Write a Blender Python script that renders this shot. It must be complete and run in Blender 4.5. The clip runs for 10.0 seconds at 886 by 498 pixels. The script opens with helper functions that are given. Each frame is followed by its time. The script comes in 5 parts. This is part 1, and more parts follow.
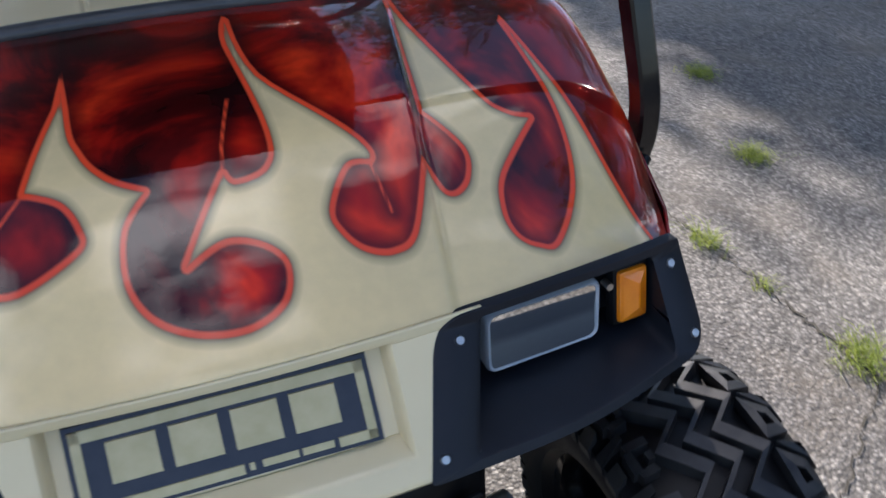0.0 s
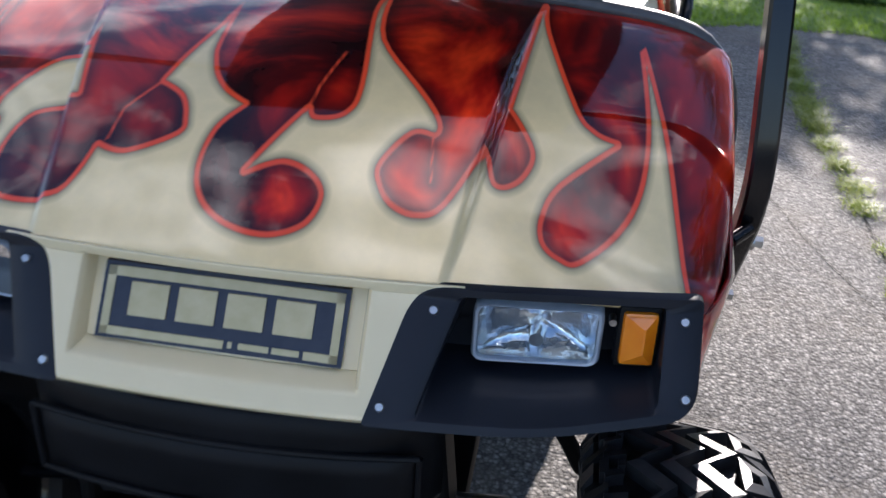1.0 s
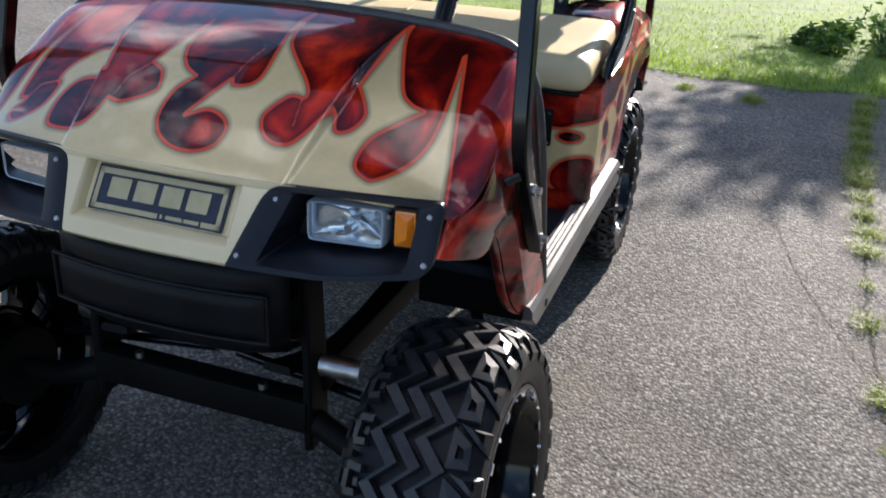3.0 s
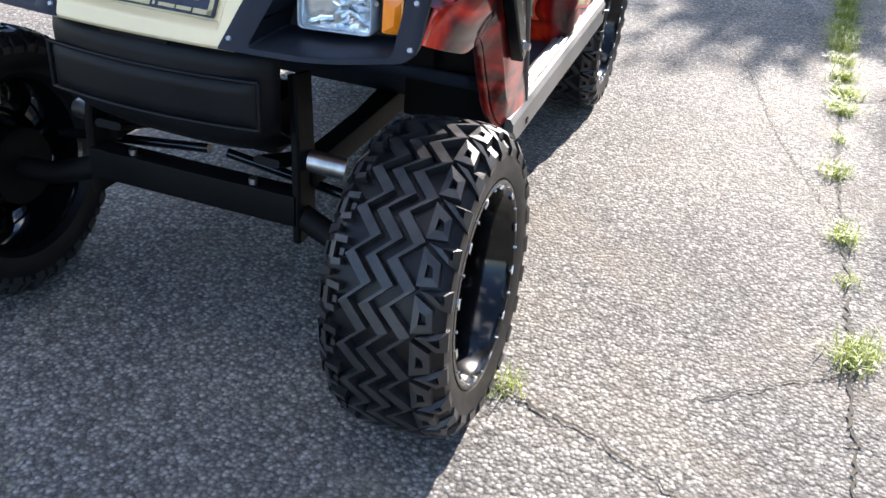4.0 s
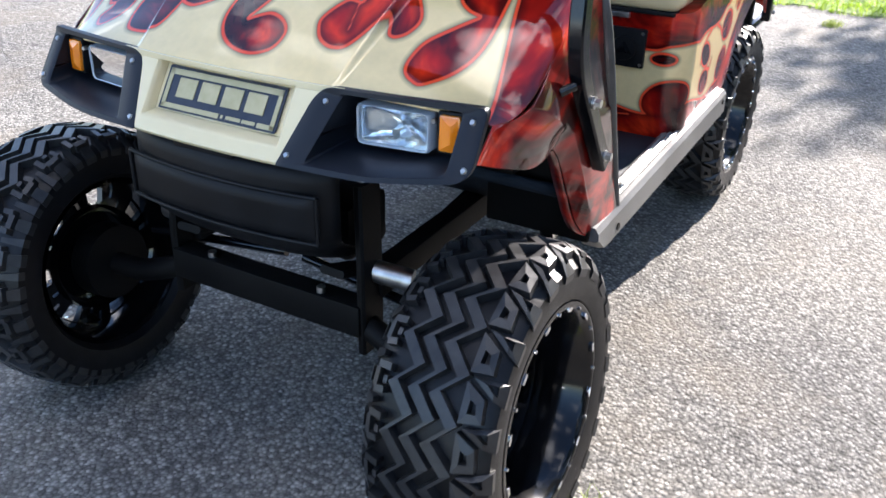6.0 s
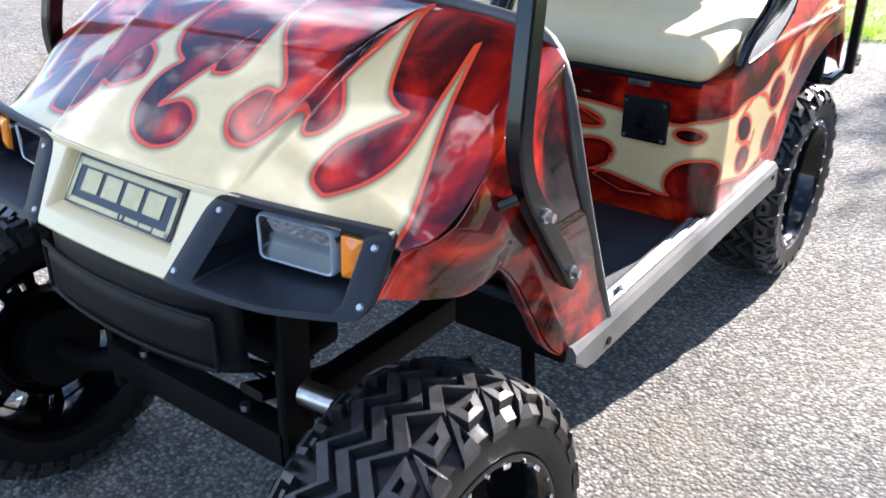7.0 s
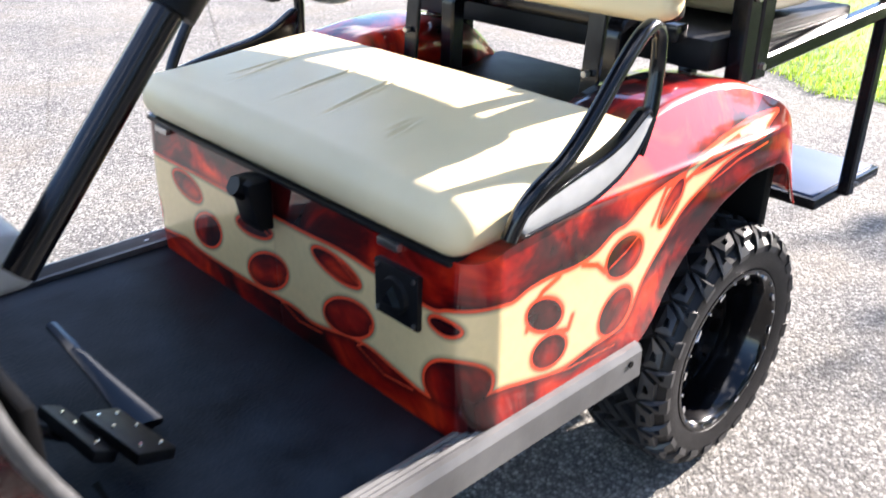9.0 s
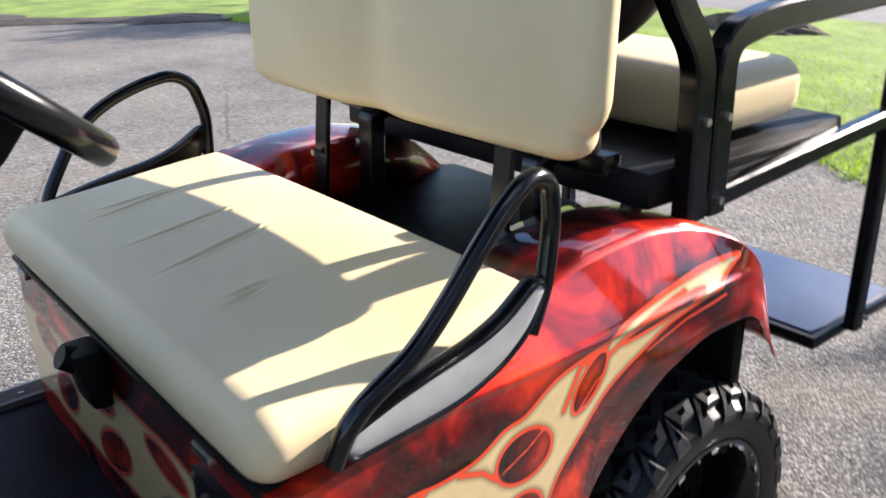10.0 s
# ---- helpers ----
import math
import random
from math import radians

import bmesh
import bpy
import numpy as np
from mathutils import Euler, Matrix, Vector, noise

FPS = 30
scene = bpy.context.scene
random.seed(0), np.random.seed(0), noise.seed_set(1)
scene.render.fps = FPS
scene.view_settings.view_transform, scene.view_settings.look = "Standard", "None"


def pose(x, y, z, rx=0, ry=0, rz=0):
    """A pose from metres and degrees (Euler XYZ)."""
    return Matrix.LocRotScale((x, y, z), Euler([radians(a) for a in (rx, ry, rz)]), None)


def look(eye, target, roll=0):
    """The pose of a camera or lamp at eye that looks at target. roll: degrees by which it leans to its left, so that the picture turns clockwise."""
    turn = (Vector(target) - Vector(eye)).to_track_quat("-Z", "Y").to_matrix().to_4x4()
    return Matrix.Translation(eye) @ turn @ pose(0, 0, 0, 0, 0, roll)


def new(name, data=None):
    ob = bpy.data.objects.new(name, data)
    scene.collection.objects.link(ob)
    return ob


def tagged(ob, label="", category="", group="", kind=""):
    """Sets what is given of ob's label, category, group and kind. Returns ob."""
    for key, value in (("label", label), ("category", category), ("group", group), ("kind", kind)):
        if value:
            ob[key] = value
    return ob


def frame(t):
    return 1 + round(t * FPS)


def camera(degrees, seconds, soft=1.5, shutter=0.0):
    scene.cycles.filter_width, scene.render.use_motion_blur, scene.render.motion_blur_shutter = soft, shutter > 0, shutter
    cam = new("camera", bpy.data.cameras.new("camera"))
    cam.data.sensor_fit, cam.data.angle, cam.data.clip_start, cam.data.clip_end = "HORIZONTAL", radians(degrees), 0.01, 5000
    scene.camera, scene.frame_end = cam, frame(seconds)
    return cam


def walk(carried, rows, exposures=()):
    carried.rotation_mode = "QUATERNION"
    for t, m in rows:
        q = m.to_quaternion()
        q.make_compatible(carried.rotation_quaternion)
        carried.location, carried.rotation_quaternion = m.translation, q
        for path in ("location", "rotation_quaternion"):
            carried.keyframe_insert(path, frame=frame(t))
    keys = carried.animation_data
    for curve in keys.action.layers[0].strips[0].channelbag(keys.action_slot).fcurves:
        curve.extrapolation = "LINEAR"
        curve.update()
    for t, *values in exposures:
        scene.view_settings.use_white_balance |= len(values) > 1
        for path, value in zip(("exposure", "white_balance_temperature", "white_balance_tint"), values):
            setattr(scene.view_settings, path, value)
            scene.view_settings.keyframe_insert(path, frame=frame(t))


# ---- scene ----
cam = camera(53.5, 10.0, shutter=0.3)
PATH = [
    (0, (0.008, -0.091, 1.119), (0.528, 1.567, 0.129), -4.1),
    (0.5, (0.169, -0.059, 1.073), (0.355, 1.698, 0.137), 2.0),
    (1, (0.282, -0.183, 1.099), (0.041, 1.577, 0.18), 3.2),
    (1.5, (0.441, -0.33, 1.156), (0.007, 1.428, 0.308), 6.0),
    (2, (0.654, -0.376, 1.157), (-0.046, 1.32, 0.362), 2.4),
    (2.2, (0.709, -0.4, 1.175), (-0.053, 1.287, 0.419), 3.0),
    (3.3, (0.794, -0.594, 1.113), (0.244, 1.13, 0.262), 2.9),
    (3.5, (0.805, -0.624, 1.092), (0.253, 1.071, 0.186), 3.5),
    (4, (0.83, -0.655, 1.038), (0.32, 0.987, 0.016), 5.0),
    (4.5, (0.843, -0.669, 1.035), (0.281, 0.967, 0.031), 5.7),
    (5, (0.847, -0.68, 1.06), (0.222, 0.937, 0.063), 1.4),
    (5.2, (0.841, -0.681, 1.081), (0.207, 0.951, 0.114), 0.7),
    (6.3, (0.961, -0.411, 1.101), (0.025, 1.115, 0.21), 1.6),
    (6.5, (0.983, -0.363, 1.121), (0.02, 1.17, 0.27), 1.8),
    (7, (0.982, -0.152, 1.131), (-0.092, 1.28, 0.24), -0.1),
    (7.5, (1.03, 0.081, 1.155), (-0.174, 1.38, 0.226), -8.7),
    (8, (1.172, 0.313, 1.165), (-0.209, 1.429, 0.245), -2.4),
    (8.5, (1.213, 0.481, 1.178), (-0.151, 1.637, 0.282), -3.7),
    (8.7, (1.195, 0.551, 1.168), (-0.126, 1.753, 0.268), -1.5),
    (9, (1.145, 0.686, 1.19), (-0.165, 1.921, 0.32), 0.8),
    (9.5, (1.09, 0.865, 1.223), (-0.198, 2.156, 0.402), -4.0),
    (10, (1.088, 1.075, 1.22), (-0.352, 2.253, 0.485), -0.9),
]
EXPOSURES = [(0.0, 1.4, 6550, 17), (0.5, 1.55, 6350, 18), (1.0, 1.45, 6350, 18), (1.5, 1.35, 6450, 16), (2.2, 1.05, 6550, 15), (3.4, 1.55, 6600, 15), (4.0, 2.2, 6600, 15), (5.0, 2.14, 6600, 15), (6.5, 2.35, 6450, 15), (7.5, 2.45, 6400, 16), (8.0, 2.42, 6500, 16), (9.0, 2.62, 6650, 17), (9.5, 2.5, 6700, 17), (10.0, 1.7, 6700, 17)]
walk(cam, [(t, look(eye, target, roll)) for t, eye, target, roll in PATH], EXPOSURES)

# ---- world and sun ----
SUN_TO = Vector((0.17, 0.90, 0.40)).normalized()
world = bpy.data.worlds.new("world")
scene.world = world
world.use_nodes = True
wn, wl = world.node_tree.nodes, world.node_tree.links
sky = wn.new("ShaderNodeTexSky")
sky.sky_type, sky.sun_disc = "NISHITA", False
sky.air_density, sky.dust_density, sky.ozone_density = 1.0, 0.2, 4.0
sky.sun_elevation = math.asin(SUN_TO.z)
sky.sun_rotation = math.atan2(SUN_TO.x, SUN_TO.y)
wcoord = wn.new("ShaderNodeTexCoord")
wmap = wn.new("ShaderNodeMapping")
wmap.inputs["Scale"].default_value = (1.0, 1.0, 1.6)
wmap.inputs["Location"].default_value = (0.4, 0.0, 0.6)
wnoise = wn.new("ShaderNodeTexNoise")
wnoise.inputs["Scale"].default_value, wnoise.inputs["Detail"].default_value = 2.6, 7
wramp = wn.new("ShaderNodeValToRGB")
wramp.color_ramp.elements[0].position, wramp.color_ramp.elements[1].position = 0.55, 0.70
wmix = wn.new("ShaderNodeMixRGB")
wmix.inputs["Color2"].default_value = (15.0, 15.4, 16.2, 1)
wl.new(wcoord.outputs["Generated"], wmap.inputs["Vector"])
wl.new(wmap.outputs["Vector"], wnoise.inputs["Vector"])
wl.new(wnoise.outputs["Fac"], wramp.inputs["Fac"])
wl.new(wramp.outputs["Color"], wmix.inputs["Fac"])
wl.new(sky.outputs["Color"], wmix.inputs["Color1"])
wl.new(wmix.outputs["Color"], wn["Background"].inputs["Color"])
wn["Background"].inputs["Strength"].default_value = 0.09
sun = new("sun", bpy.data.lights.new("sun", "SUN"))
sun.data.energy, sun.data.angle, sun.data.color = 5.0, radians(0.6), (1.0, 0.94, 0.86)
sun.matrix_world = look((0, 0, 0), -SUN_TO)


# ---- materials ----
def material(name):
    m = bpy.data.materials.new(name)
    m.use_nodes = True
    return m, m.node_tree.nodes, m.node_tree.links, m.node_tree.nodes["Principled BSDF"]


def ramp_node(n, stops):
    r = n.new("ShaderNodeValToRGB")
    e = r.color_ramp.elements
    while len(e) < len(stops):
        e.new(0.5)
    for k, (p, c) in enumerate(stops):
        e[k].position, e[k].color = p, (*c, 1)
    return r


def noise_node(n, l, scale, detail=4, rough=0.55, dist=0.0, coord=None, stretch=None):
    t = n.new("ShaderNodeTexNoise")
    t.inputs["Scale"].default_value, t.inputs["Detail"].default_value = scale, detail
    t.inputs["Roughness"].default_value, t.inputs["Distortion"].default_value = rough, dist
    c = n.new("ShaderNodeTexCoord")
    if stretch:
        m = n.new("ShaderNodeMapping")
        m.inputs["Scale"].default_value = stretch
        l.new(c.outputs["Object"], m.inputs["Vector"])
        l.new(m.outputs["Vector"], t.inputs["Vector"])
    else:
        l.new(c.outputs["Object"], t.inputs["Vector"])
    return t


def bump_node(n, l, src, p, strength, dist):
    b = n.new("ShaderNodeBump")
    b.inputs["Strength"].default_value, b.inputs["Distance"].default_value = strength, dist
    l.new(src, b.inputs["Height"])
    l.new(b.outputs["Normal"], p.inputs["Normal"])
    return b


def simple(name, dark, light, rough=0.5, metal=0.0, scale=30, bump=0.15, bscale=300, bdist=0.001, coat=0.0, rvar=0.1, spec=0.5):
    """A surface whose colour and gloss vary at a coarse scale, with a fine relief."""
    m, n, l, p = material(name)
    big = noise_node(n, l, scale, 5)
    r = ramp_node(n, [(0.3, dark), (0.7, light)])
    l.new(big.outputs["Fac"], r.inputs["Fac"])
    l.new(r.outputs["Color"], p.inputs["Base Color"])
    mr = n.new("ShaderNodeMapRange")
    mr.inputs["To Min"].default_value, mr.inputs["To Max"].default_value = max(0.02, rough - rvar), min(1, rough + rvar)
    l.new(big.outputs["Fac"], mr.inputs["Value"])
    l.new(mr.outputs["Result"], p.inputs["Roughness"])
    p.inputs["Metallic"].default_value, p.inputs["Coat Weight"].default_value = metal, coat
    p.inputs["Coat Roughness"].default_value = 0.04
    p.inputs["Specular IOR Level"].default_value = spec
    if bump:
        fine = noise_node(n, l, bscale, 3)
        bump_node(n, l, fine.outputs["Fac"], p, bump, bdist)
    return m


def flame_paint(name, cream):
    """Cream pearl with airbrushed candy-red flames; the mesh carries the distance to the flame's edge."""
    m, n, l, p = material(name)
    at = n.new("ShaderNodeAttribute")
    at.attribute_name = "paint_edge"
    swirl = noise_node(n, l, 5.6, 4, 0.55, 1.0)
    red = ramp_node(n, [(0.34, (0.012, 0.0004, 0.001)), (0.45, (0.09, 0.0015, 0.002)), (0.55, (0.42, 0.008, 0.003)), (0.67, (0.95, 0.050, 0.008))])
    l.new(swirl.outputs["Fac"], red.inputs["Fac"])
    speck = noise_node(n, l, 60, 3)
    cr = ramp_node(n, [(0.3, tuple(0.93 * c for c in cream)), (0.7, cream)])
    l.new(speck.outputs["Fac"], cr.inputs["Fac"])
    # distance in metres, mapped so that 0.5 is the edge and 0.1 each side is 20 mm
    mr = n.new("ShaderNodeMapRange")
    mr.inputs["From Min"].default_value, mr.inputs["From Max"].default_value = -0.1, 0.1
    l.new(at.outputs["Fac"], mr.inputs["Value"])
    inside = ramp_node(n, [(0.40, (0, 0, 0)), (0.475, (0.75, 0.75, 0.75))])
    l.new(mr.outputs["Result"], inside.inputs["Fac"])
    dk = n.new("ShaderNodeMixRGB")
    dk.inputs["Color2"].default_value = (0.010, 0.001, 0.003, 1)
    l.new(inside.outputs["Color"], dk.inputs["Fac"])
    l.new(red.outputs["Color"], dk.inputs["Color1"])
    halo = ramp_node(n, [(0.50, (0.92, 0.92, 0.92)), (0.514, (0.45, 0.45, 0.45)), (0.542, (0, 0, 0))])
    l.new(mr.outputs["Result"], halo.inputs["Fac"])
    hz = n.new("ShaderNodeMixRGB")
    hz.inputs["Color2"].default_value = (0.028, 0.020, 0.012, 1)
    l.new(halo.outputs["Color"], hz.inputs["Fac"])
    l.new(cr.outputs["Color"], hz.inputs["Color1"])
    side = n.new("ShaderNodeMath")
    side.operation = "GREATER_THAN"
    side.inputs[1].default_value = 0.5
    l.new(mr.outputs["Result"], side.inputs[0])
    mix = n.new("ShaderNodeMixRGB")
    l.new(side.outputs[0], mix.inputs["Fac"])
    l.new(dk.outputs["Color"], mix.inputs["Color1"])
    l.new(hz.outputs["Color"], mix.inputs["Color2"])
    line = ramp_node(n, [(0.475, (0, 0, 0)), (0.482, (1, 1, 1)), (0.499, (1, 1, 1)), (0.505, (0, 0, 0))])
    l.new(mr.outputs["Result"], line.inputs["Fac"])
    edge = n.new("ShaderNodeMixRGB")
    edge.inputs["Color2"].default_value = (0.85, 0.070, 0.022, 1)
    l.new(line.outputs["Color"], edge.inputs["Fac"])
    l.new(mix.outputs["Color"], edge.inputs["Color1"])
    l.new(edge.outputs["Color"], p.inputs["Base Color"])
    p.inputs["Roughness"].default_value = 0.38
    flake = ramp_node(n, [(0.472, (0.5, 0.5, 0.5)), (0.480, (0, 0, 0)), (0.505, (0, 0, 0)), (0.54, (0.28, 0.28, 0.28))])
    l.new(mr.outputs["Result"], flake.inputs["Fac"])
    l.new(flake.outputs["Color"], p.inputs["Metallic"])
    p.inputs["Specular IOR Level"].default_value = 0.105
    p.inputs["Coat Weight"].default_value, p.inputs["Coat Roughness"].default_value = 1.0, 0.025
    p.inputs["Coat IOR"].default_value = 1.58
    orange = noise_node(n, l, 140, 2)
    b = bump_node(n, l, orange.outputs["Fac"], p, 0.05, 0.0006)
    l.new(b.outputs["Normal"], p.inputs["Coat Normal"])
    return m


CREAM = (0.83, 0.645, 0.335)
M_FLAME = flame_paint("flame_paint", CREAM)
M_CREAM = simple("cream_gelcoat", (0.75, 0.62, 0.37), (0.82, 0.69, 0.43), 0.34, 0, 6, 0.05, 160, 0.0005, coat=0.7, spec=0.2)
M_PLASTIC = simple("black_grained_plastic", (0.003, 0.0033, 0.004), (0.008, 0.0085, 0.010), 0.46, 0, 14, 0.35, 900, 0.0006, spec=0.17)
M_BEZEL = simple("charcoal_plastic", (0.008, 0.010, 0.015), (0.014, 0.017, 0.024), 0.42, 0, 10, 0.2, 900, 0.0004, spec=0.25)
M_STEEL = simple("black_powder_coat", (0.002, 0.0022, 0.003), (0.005, 0.0055, 0.007), 0.20, 0, 20, 0.12, 420, 0.0004, coat=0.0, spec=0.42)
M_CHASSIS = simple("chassis_black", (0.002, 0.002, 0.0025), (0.006, 0.0058, 0.0055), 0.55, 0, 12, 0.3, 200, 0.001, spec=0.12)
M_RUBBER = simple("tyre_rubber", (0.003, 0.003, 0.004), (0.008, 0.008, 0.009), 0.38, 0, 40, 0.3, 500, 0.0008, spec=0.25)
M_TREAD = simple("dusty_tread_rubber", (0.010, 0.0105, 0.012), (0.030, 0.030, 0.031), 0.36, 0, 40, 0.25, 500, 0.0006, spec=0.45)
M_TRIM = simple("rubber_edge_trim", (0.030, 0.032, 0.034), (0.06, 0.062, 0.065), 0.38, 0, 30, 0.1, 400, 0.0004)
M_GLOSS = simple("gloss_black_alloy", (0.002, 0.002, 0.0025), (0.005, 0.005, 0.006), 0.14, 0, 10, 0.0, coat=0.15, rvar=0.04, spec=0.3)
M_CHROME = simple("bright_metal", (0.70, 0.71, 0.72), (0.86, 0.86, 0.86), 0.14, 1.0, 40, 0.05, 300, 0.0003, rvar=0.07)
M_ZINC = simple("zinc_plated_steel", (0.36, 0.36, 0.35), (0.55, 0.55, 0.54), 0.34, 1.0, 60, 0.1, 400, 0.0003)
M_ROCKER = simple("grey_rocker_plastic", (0.06, 0.06, 0.06), (0.13, 0.13, 0.128), 0.38, 0, 8, 0.3, 260, 0.0008, spec=0.5)
M_VINYL = simple("tan_vinyl", (0.66, 0.54, 0.315), (0.74, 0.62, 0.38), 0.42, 0, 5, 0.22, 420, 0.0008, spec=0.4)
M_MAT = simple("black_floor_mat", (0.003, 0.005, 0.009), (0.022, 0.031, 0.044), 0.66, 0, 9, 0.6, 170, 0.003, spec=0.12)
M_INSERT = simple("grey_arm_insert", (0.30, 0.31, 0.31), (0.38, 0.39, 0.39), 0.45, 0, 20, 0.2, 500, 0.0005)
M_AMBER = simple("amber_lens", (0.85, 0.20, 0.006), (0.95, 0.28, 0.01), 0.18, 0, 30, 0.25, 220, 0.0015, coat=0.8)
# the sky's blue reflection is put into this dark mat's base colour
M_STEP = simple("sky_tinted_step_mat", (0.012, 0.038, 0.10), (0.020, 0.055, 0.135), 0.5, 0, 7, 0.4, 240, 0.001)
M_DECALG = simple("gold_foil", (0.50, 0.41, 0.21), (0.58, 0.48, 0.27), 0.35, 0.45, 60, 0.05, 300, 0.0003)
M_REFLECT = simple("pressed_reflector", (0.80, 0.83, 0.86), (0.92, 0.93, 0.95), 0.12, 0.95, 90, 0.5, 60, 0.004, rvar=0.05)
M_LAMPRIM = simple("pale_lamp_glass_rim", (0.34, 0.38, 0.43), (0.48, 0.52, 0.57), 0.22, 0, 30, 0.05, 300, 0.0003, coat=0.5)
M_DECALB = simple("navy_black_foil", (0.016, 0.020, 0.032), (0.026, 0.030, 0.044), 0.35, 0, 60, 0.05, 300, 0.0003)
M_TAIL = simple("red_lens", (0.45, 0.01, 0.01), (0.6, 0.02, 0.015), 0.15, 0, 30, 0.1, 200, 0.001, coat=0.8)


def glass():
    m, n, l, p = material("clear_lens")
    clear = n.new("ShaderNodeBsdfTransparent")
    clear.inputs["Color"].default_value = (0.94, 0.97, 0.98, 1)
    gloss = n.new("ShaderNodeBsdfGlossy")
    gloss.inputs["Roughness"].default_value = 0.03
    fres = n.new("ShaderNodeFresnel")
    fres.inputs["IOR"].default_value = 1.5
    mix = n.new("ShaderNodeMixShader")
    l.new(fres.outputs["Fac"], mix.inputs["Fac"])
    l.new(clear.outputs["BSDF"], mix.inputs[1])
    l.new(gloss.outputs["BSDF"], mix.inputs[2])
    l.new(mix.outputs["Shader"], n["Material Output"].inputs["Surface"])
    return m


M_GLASS = glass()


# ---- building helpers ----
def thing(name, loc, label, category, group="", kind=""):
    ob = new(name)
    ob.empty_display_size = 0.1
    ob.location = loc
    return tagged(ob, label, category, group, kind)


def finish(name, bm, mat, smooth=True, angle=40):
    bmesh.ops.recalc_face_normals(bm, faces=bm.faces)
    me = bpy.data.meshes.new(name)
    bm.to_mesh(me)
    bm.free()
    me.materials.append(mat)
    if smooth:
        me.shade_smooth()
        me.set_sharp_from_angle(angle=radians(angle))
    return me


def part(name, bm, mat, parent, label="", smooth=True, angle=40):
    """One mesh, given in world coordinates, under a thing or a part."""
    ob = new(name, bm if isinstance(bm, bpy.types.Mesh) else finish(name, bm, mat, smooth, angle))
    ob.parent = parent
    if parent.data is None and parent.parent is None:
        ob.matrix_parent_inverse = Matrix.Translation(-parent.location)
    return tagged(ob, label)


def box(x0, x1, y0, y1, z0, z1, bevel=0.004, bm=None, seg=2):
    bm = bm or bmesh.new()
    vs = bmesh.ops.create_cube(bm, size=1, matrix=Matrix.LocRotScale(((x0 + x1) / 2, (y0 + y1) / 2, (z0 + z1) / 2), None, (x1 - x0, y1 - y0, z1 - z0)))["verts"]
    if bevel:
        es = {e for v in vs for e in v.link_edges}
        bmesh.ops.bevel(bm, geom=list(es), offset=bevel, segments=seg, profile=0.6, affect="EDGES")
    return bm


def grid(rows, bm=None, close_u=False, close_v=False):
    """Quads between rows of points."""
    bm = bm or bmesh.new()
    vs = [[bm.verts.new(p) for p in row] for row in rows]
    nr, nc = len(vs), len(vs[0])
    for i in range(nr if close_v else nr - 1):
        for j in range(nc if close_u else nc - 1):
            a, b = vs[i], vs[(i + 1) % nr]
            bm.faces.new((a[j], a[(j + 1) % nc], b[(j + 1) % nc], b[j]))
    return bm


def rounded_path(pts, r, n=6):
    """A polyline through pts whose inner corners are rounded."""
    pts = [Vector(p) for p in pts]
    out = [pts[0]]
    for a, b, c in zip(pts, pts[1:], pts[2:]):
        d0, d1 = (a - b), (c - b)
        k = min(r, d0.length * 0.45, d1.length * 0.45)
        p0, p1 = b + d0.normalized() * k, b + d1.normalized() * k
        for i in range(n + 1):
            t = i / n
            out.append(p0 * (1 - t) ** 2 + b * 2 * t * (1 - t) + p1 * t * t)
    return out + [pts[-1]]


def sweep(pts, profile, bm=None, side=(1, 0, 0), cap=True):
    """Sweeps a closed profile of (across, along-side) pairs along a path; side is the profile's second axis."""
    bm = bm or bmesh.new()
    side = Vector(side)
    rings = []
    for i, p in enumerate(pts):
        t = (pts[min(i + 1, len(pts) - 1)] - pts[max(i - 1, 0)]).normalized()
        s = (side - t * side.dot(t)).normalized()
        o = t.cross(s)
        rings.append([bm.verts.new(p + o * a + s * b) for a, b in profile])
    m = len(profile)
    for r0, r1 in zip(rings, rings[1:]):
        for j in range(m):
            bm.faces.new((r0[j], r0[(j + 1) % m], r1[(j + 1) % m], r1[j]))
    if cap:
        bm.faces.new(rings[0])
        bm.faces.new(rings[-1][::-1])
    return bm


def circle_profile(r, n=14, rb=None):
    return [(r * math.cos(2 * math.pi * k / n), (rb or r) * math.sin(2 * math.pi * k / n)) for k in range(n)]


def rect_profile(a, b, c=0.004):
    out = []
    for sx, sy in ((1, 1), (-1, 1), (-1, -1), (1, -1)):
        pair = [(sx * (a - c), sy * b), (sx * a, sy * (b - c))]
        out += pair[::-1] if sx * sy > 0 else pair
    return out


def tube(pts, r, bm=None, bend=0.04, n=14, rb=None, side=(1, 0, 0)):
    return sweep(rounded_path(pts, bend), circle_profile(r, n, rb), bm, side)


def bar(pts, a, b, bm=None, bend=0.03, side=(1, 0, 0), c=0.004):
    return sweep(rounded_path(pts, bend), rect_profile(a, b, c), bm, side)


def disc(bm, centre, axis, r, depth, n=20, r2=None):
    m = Matrix.Translation(centre) @ Vector(axis).to_track_quat("Z", "Y").to_matrix().to_4x4()
    bmesh.ops.create_cone(bm, cap_ends=True, segments=n, radius1=r, radius2=r if r2 is None else r2, depth=depth, matrix=m)
    return bm


def curve(pts):
    """Linear interpolation through (u, v) pairs."""
    us, vs = zip(*pts)
    return lambda u: float(np.interp(u, us, vs))


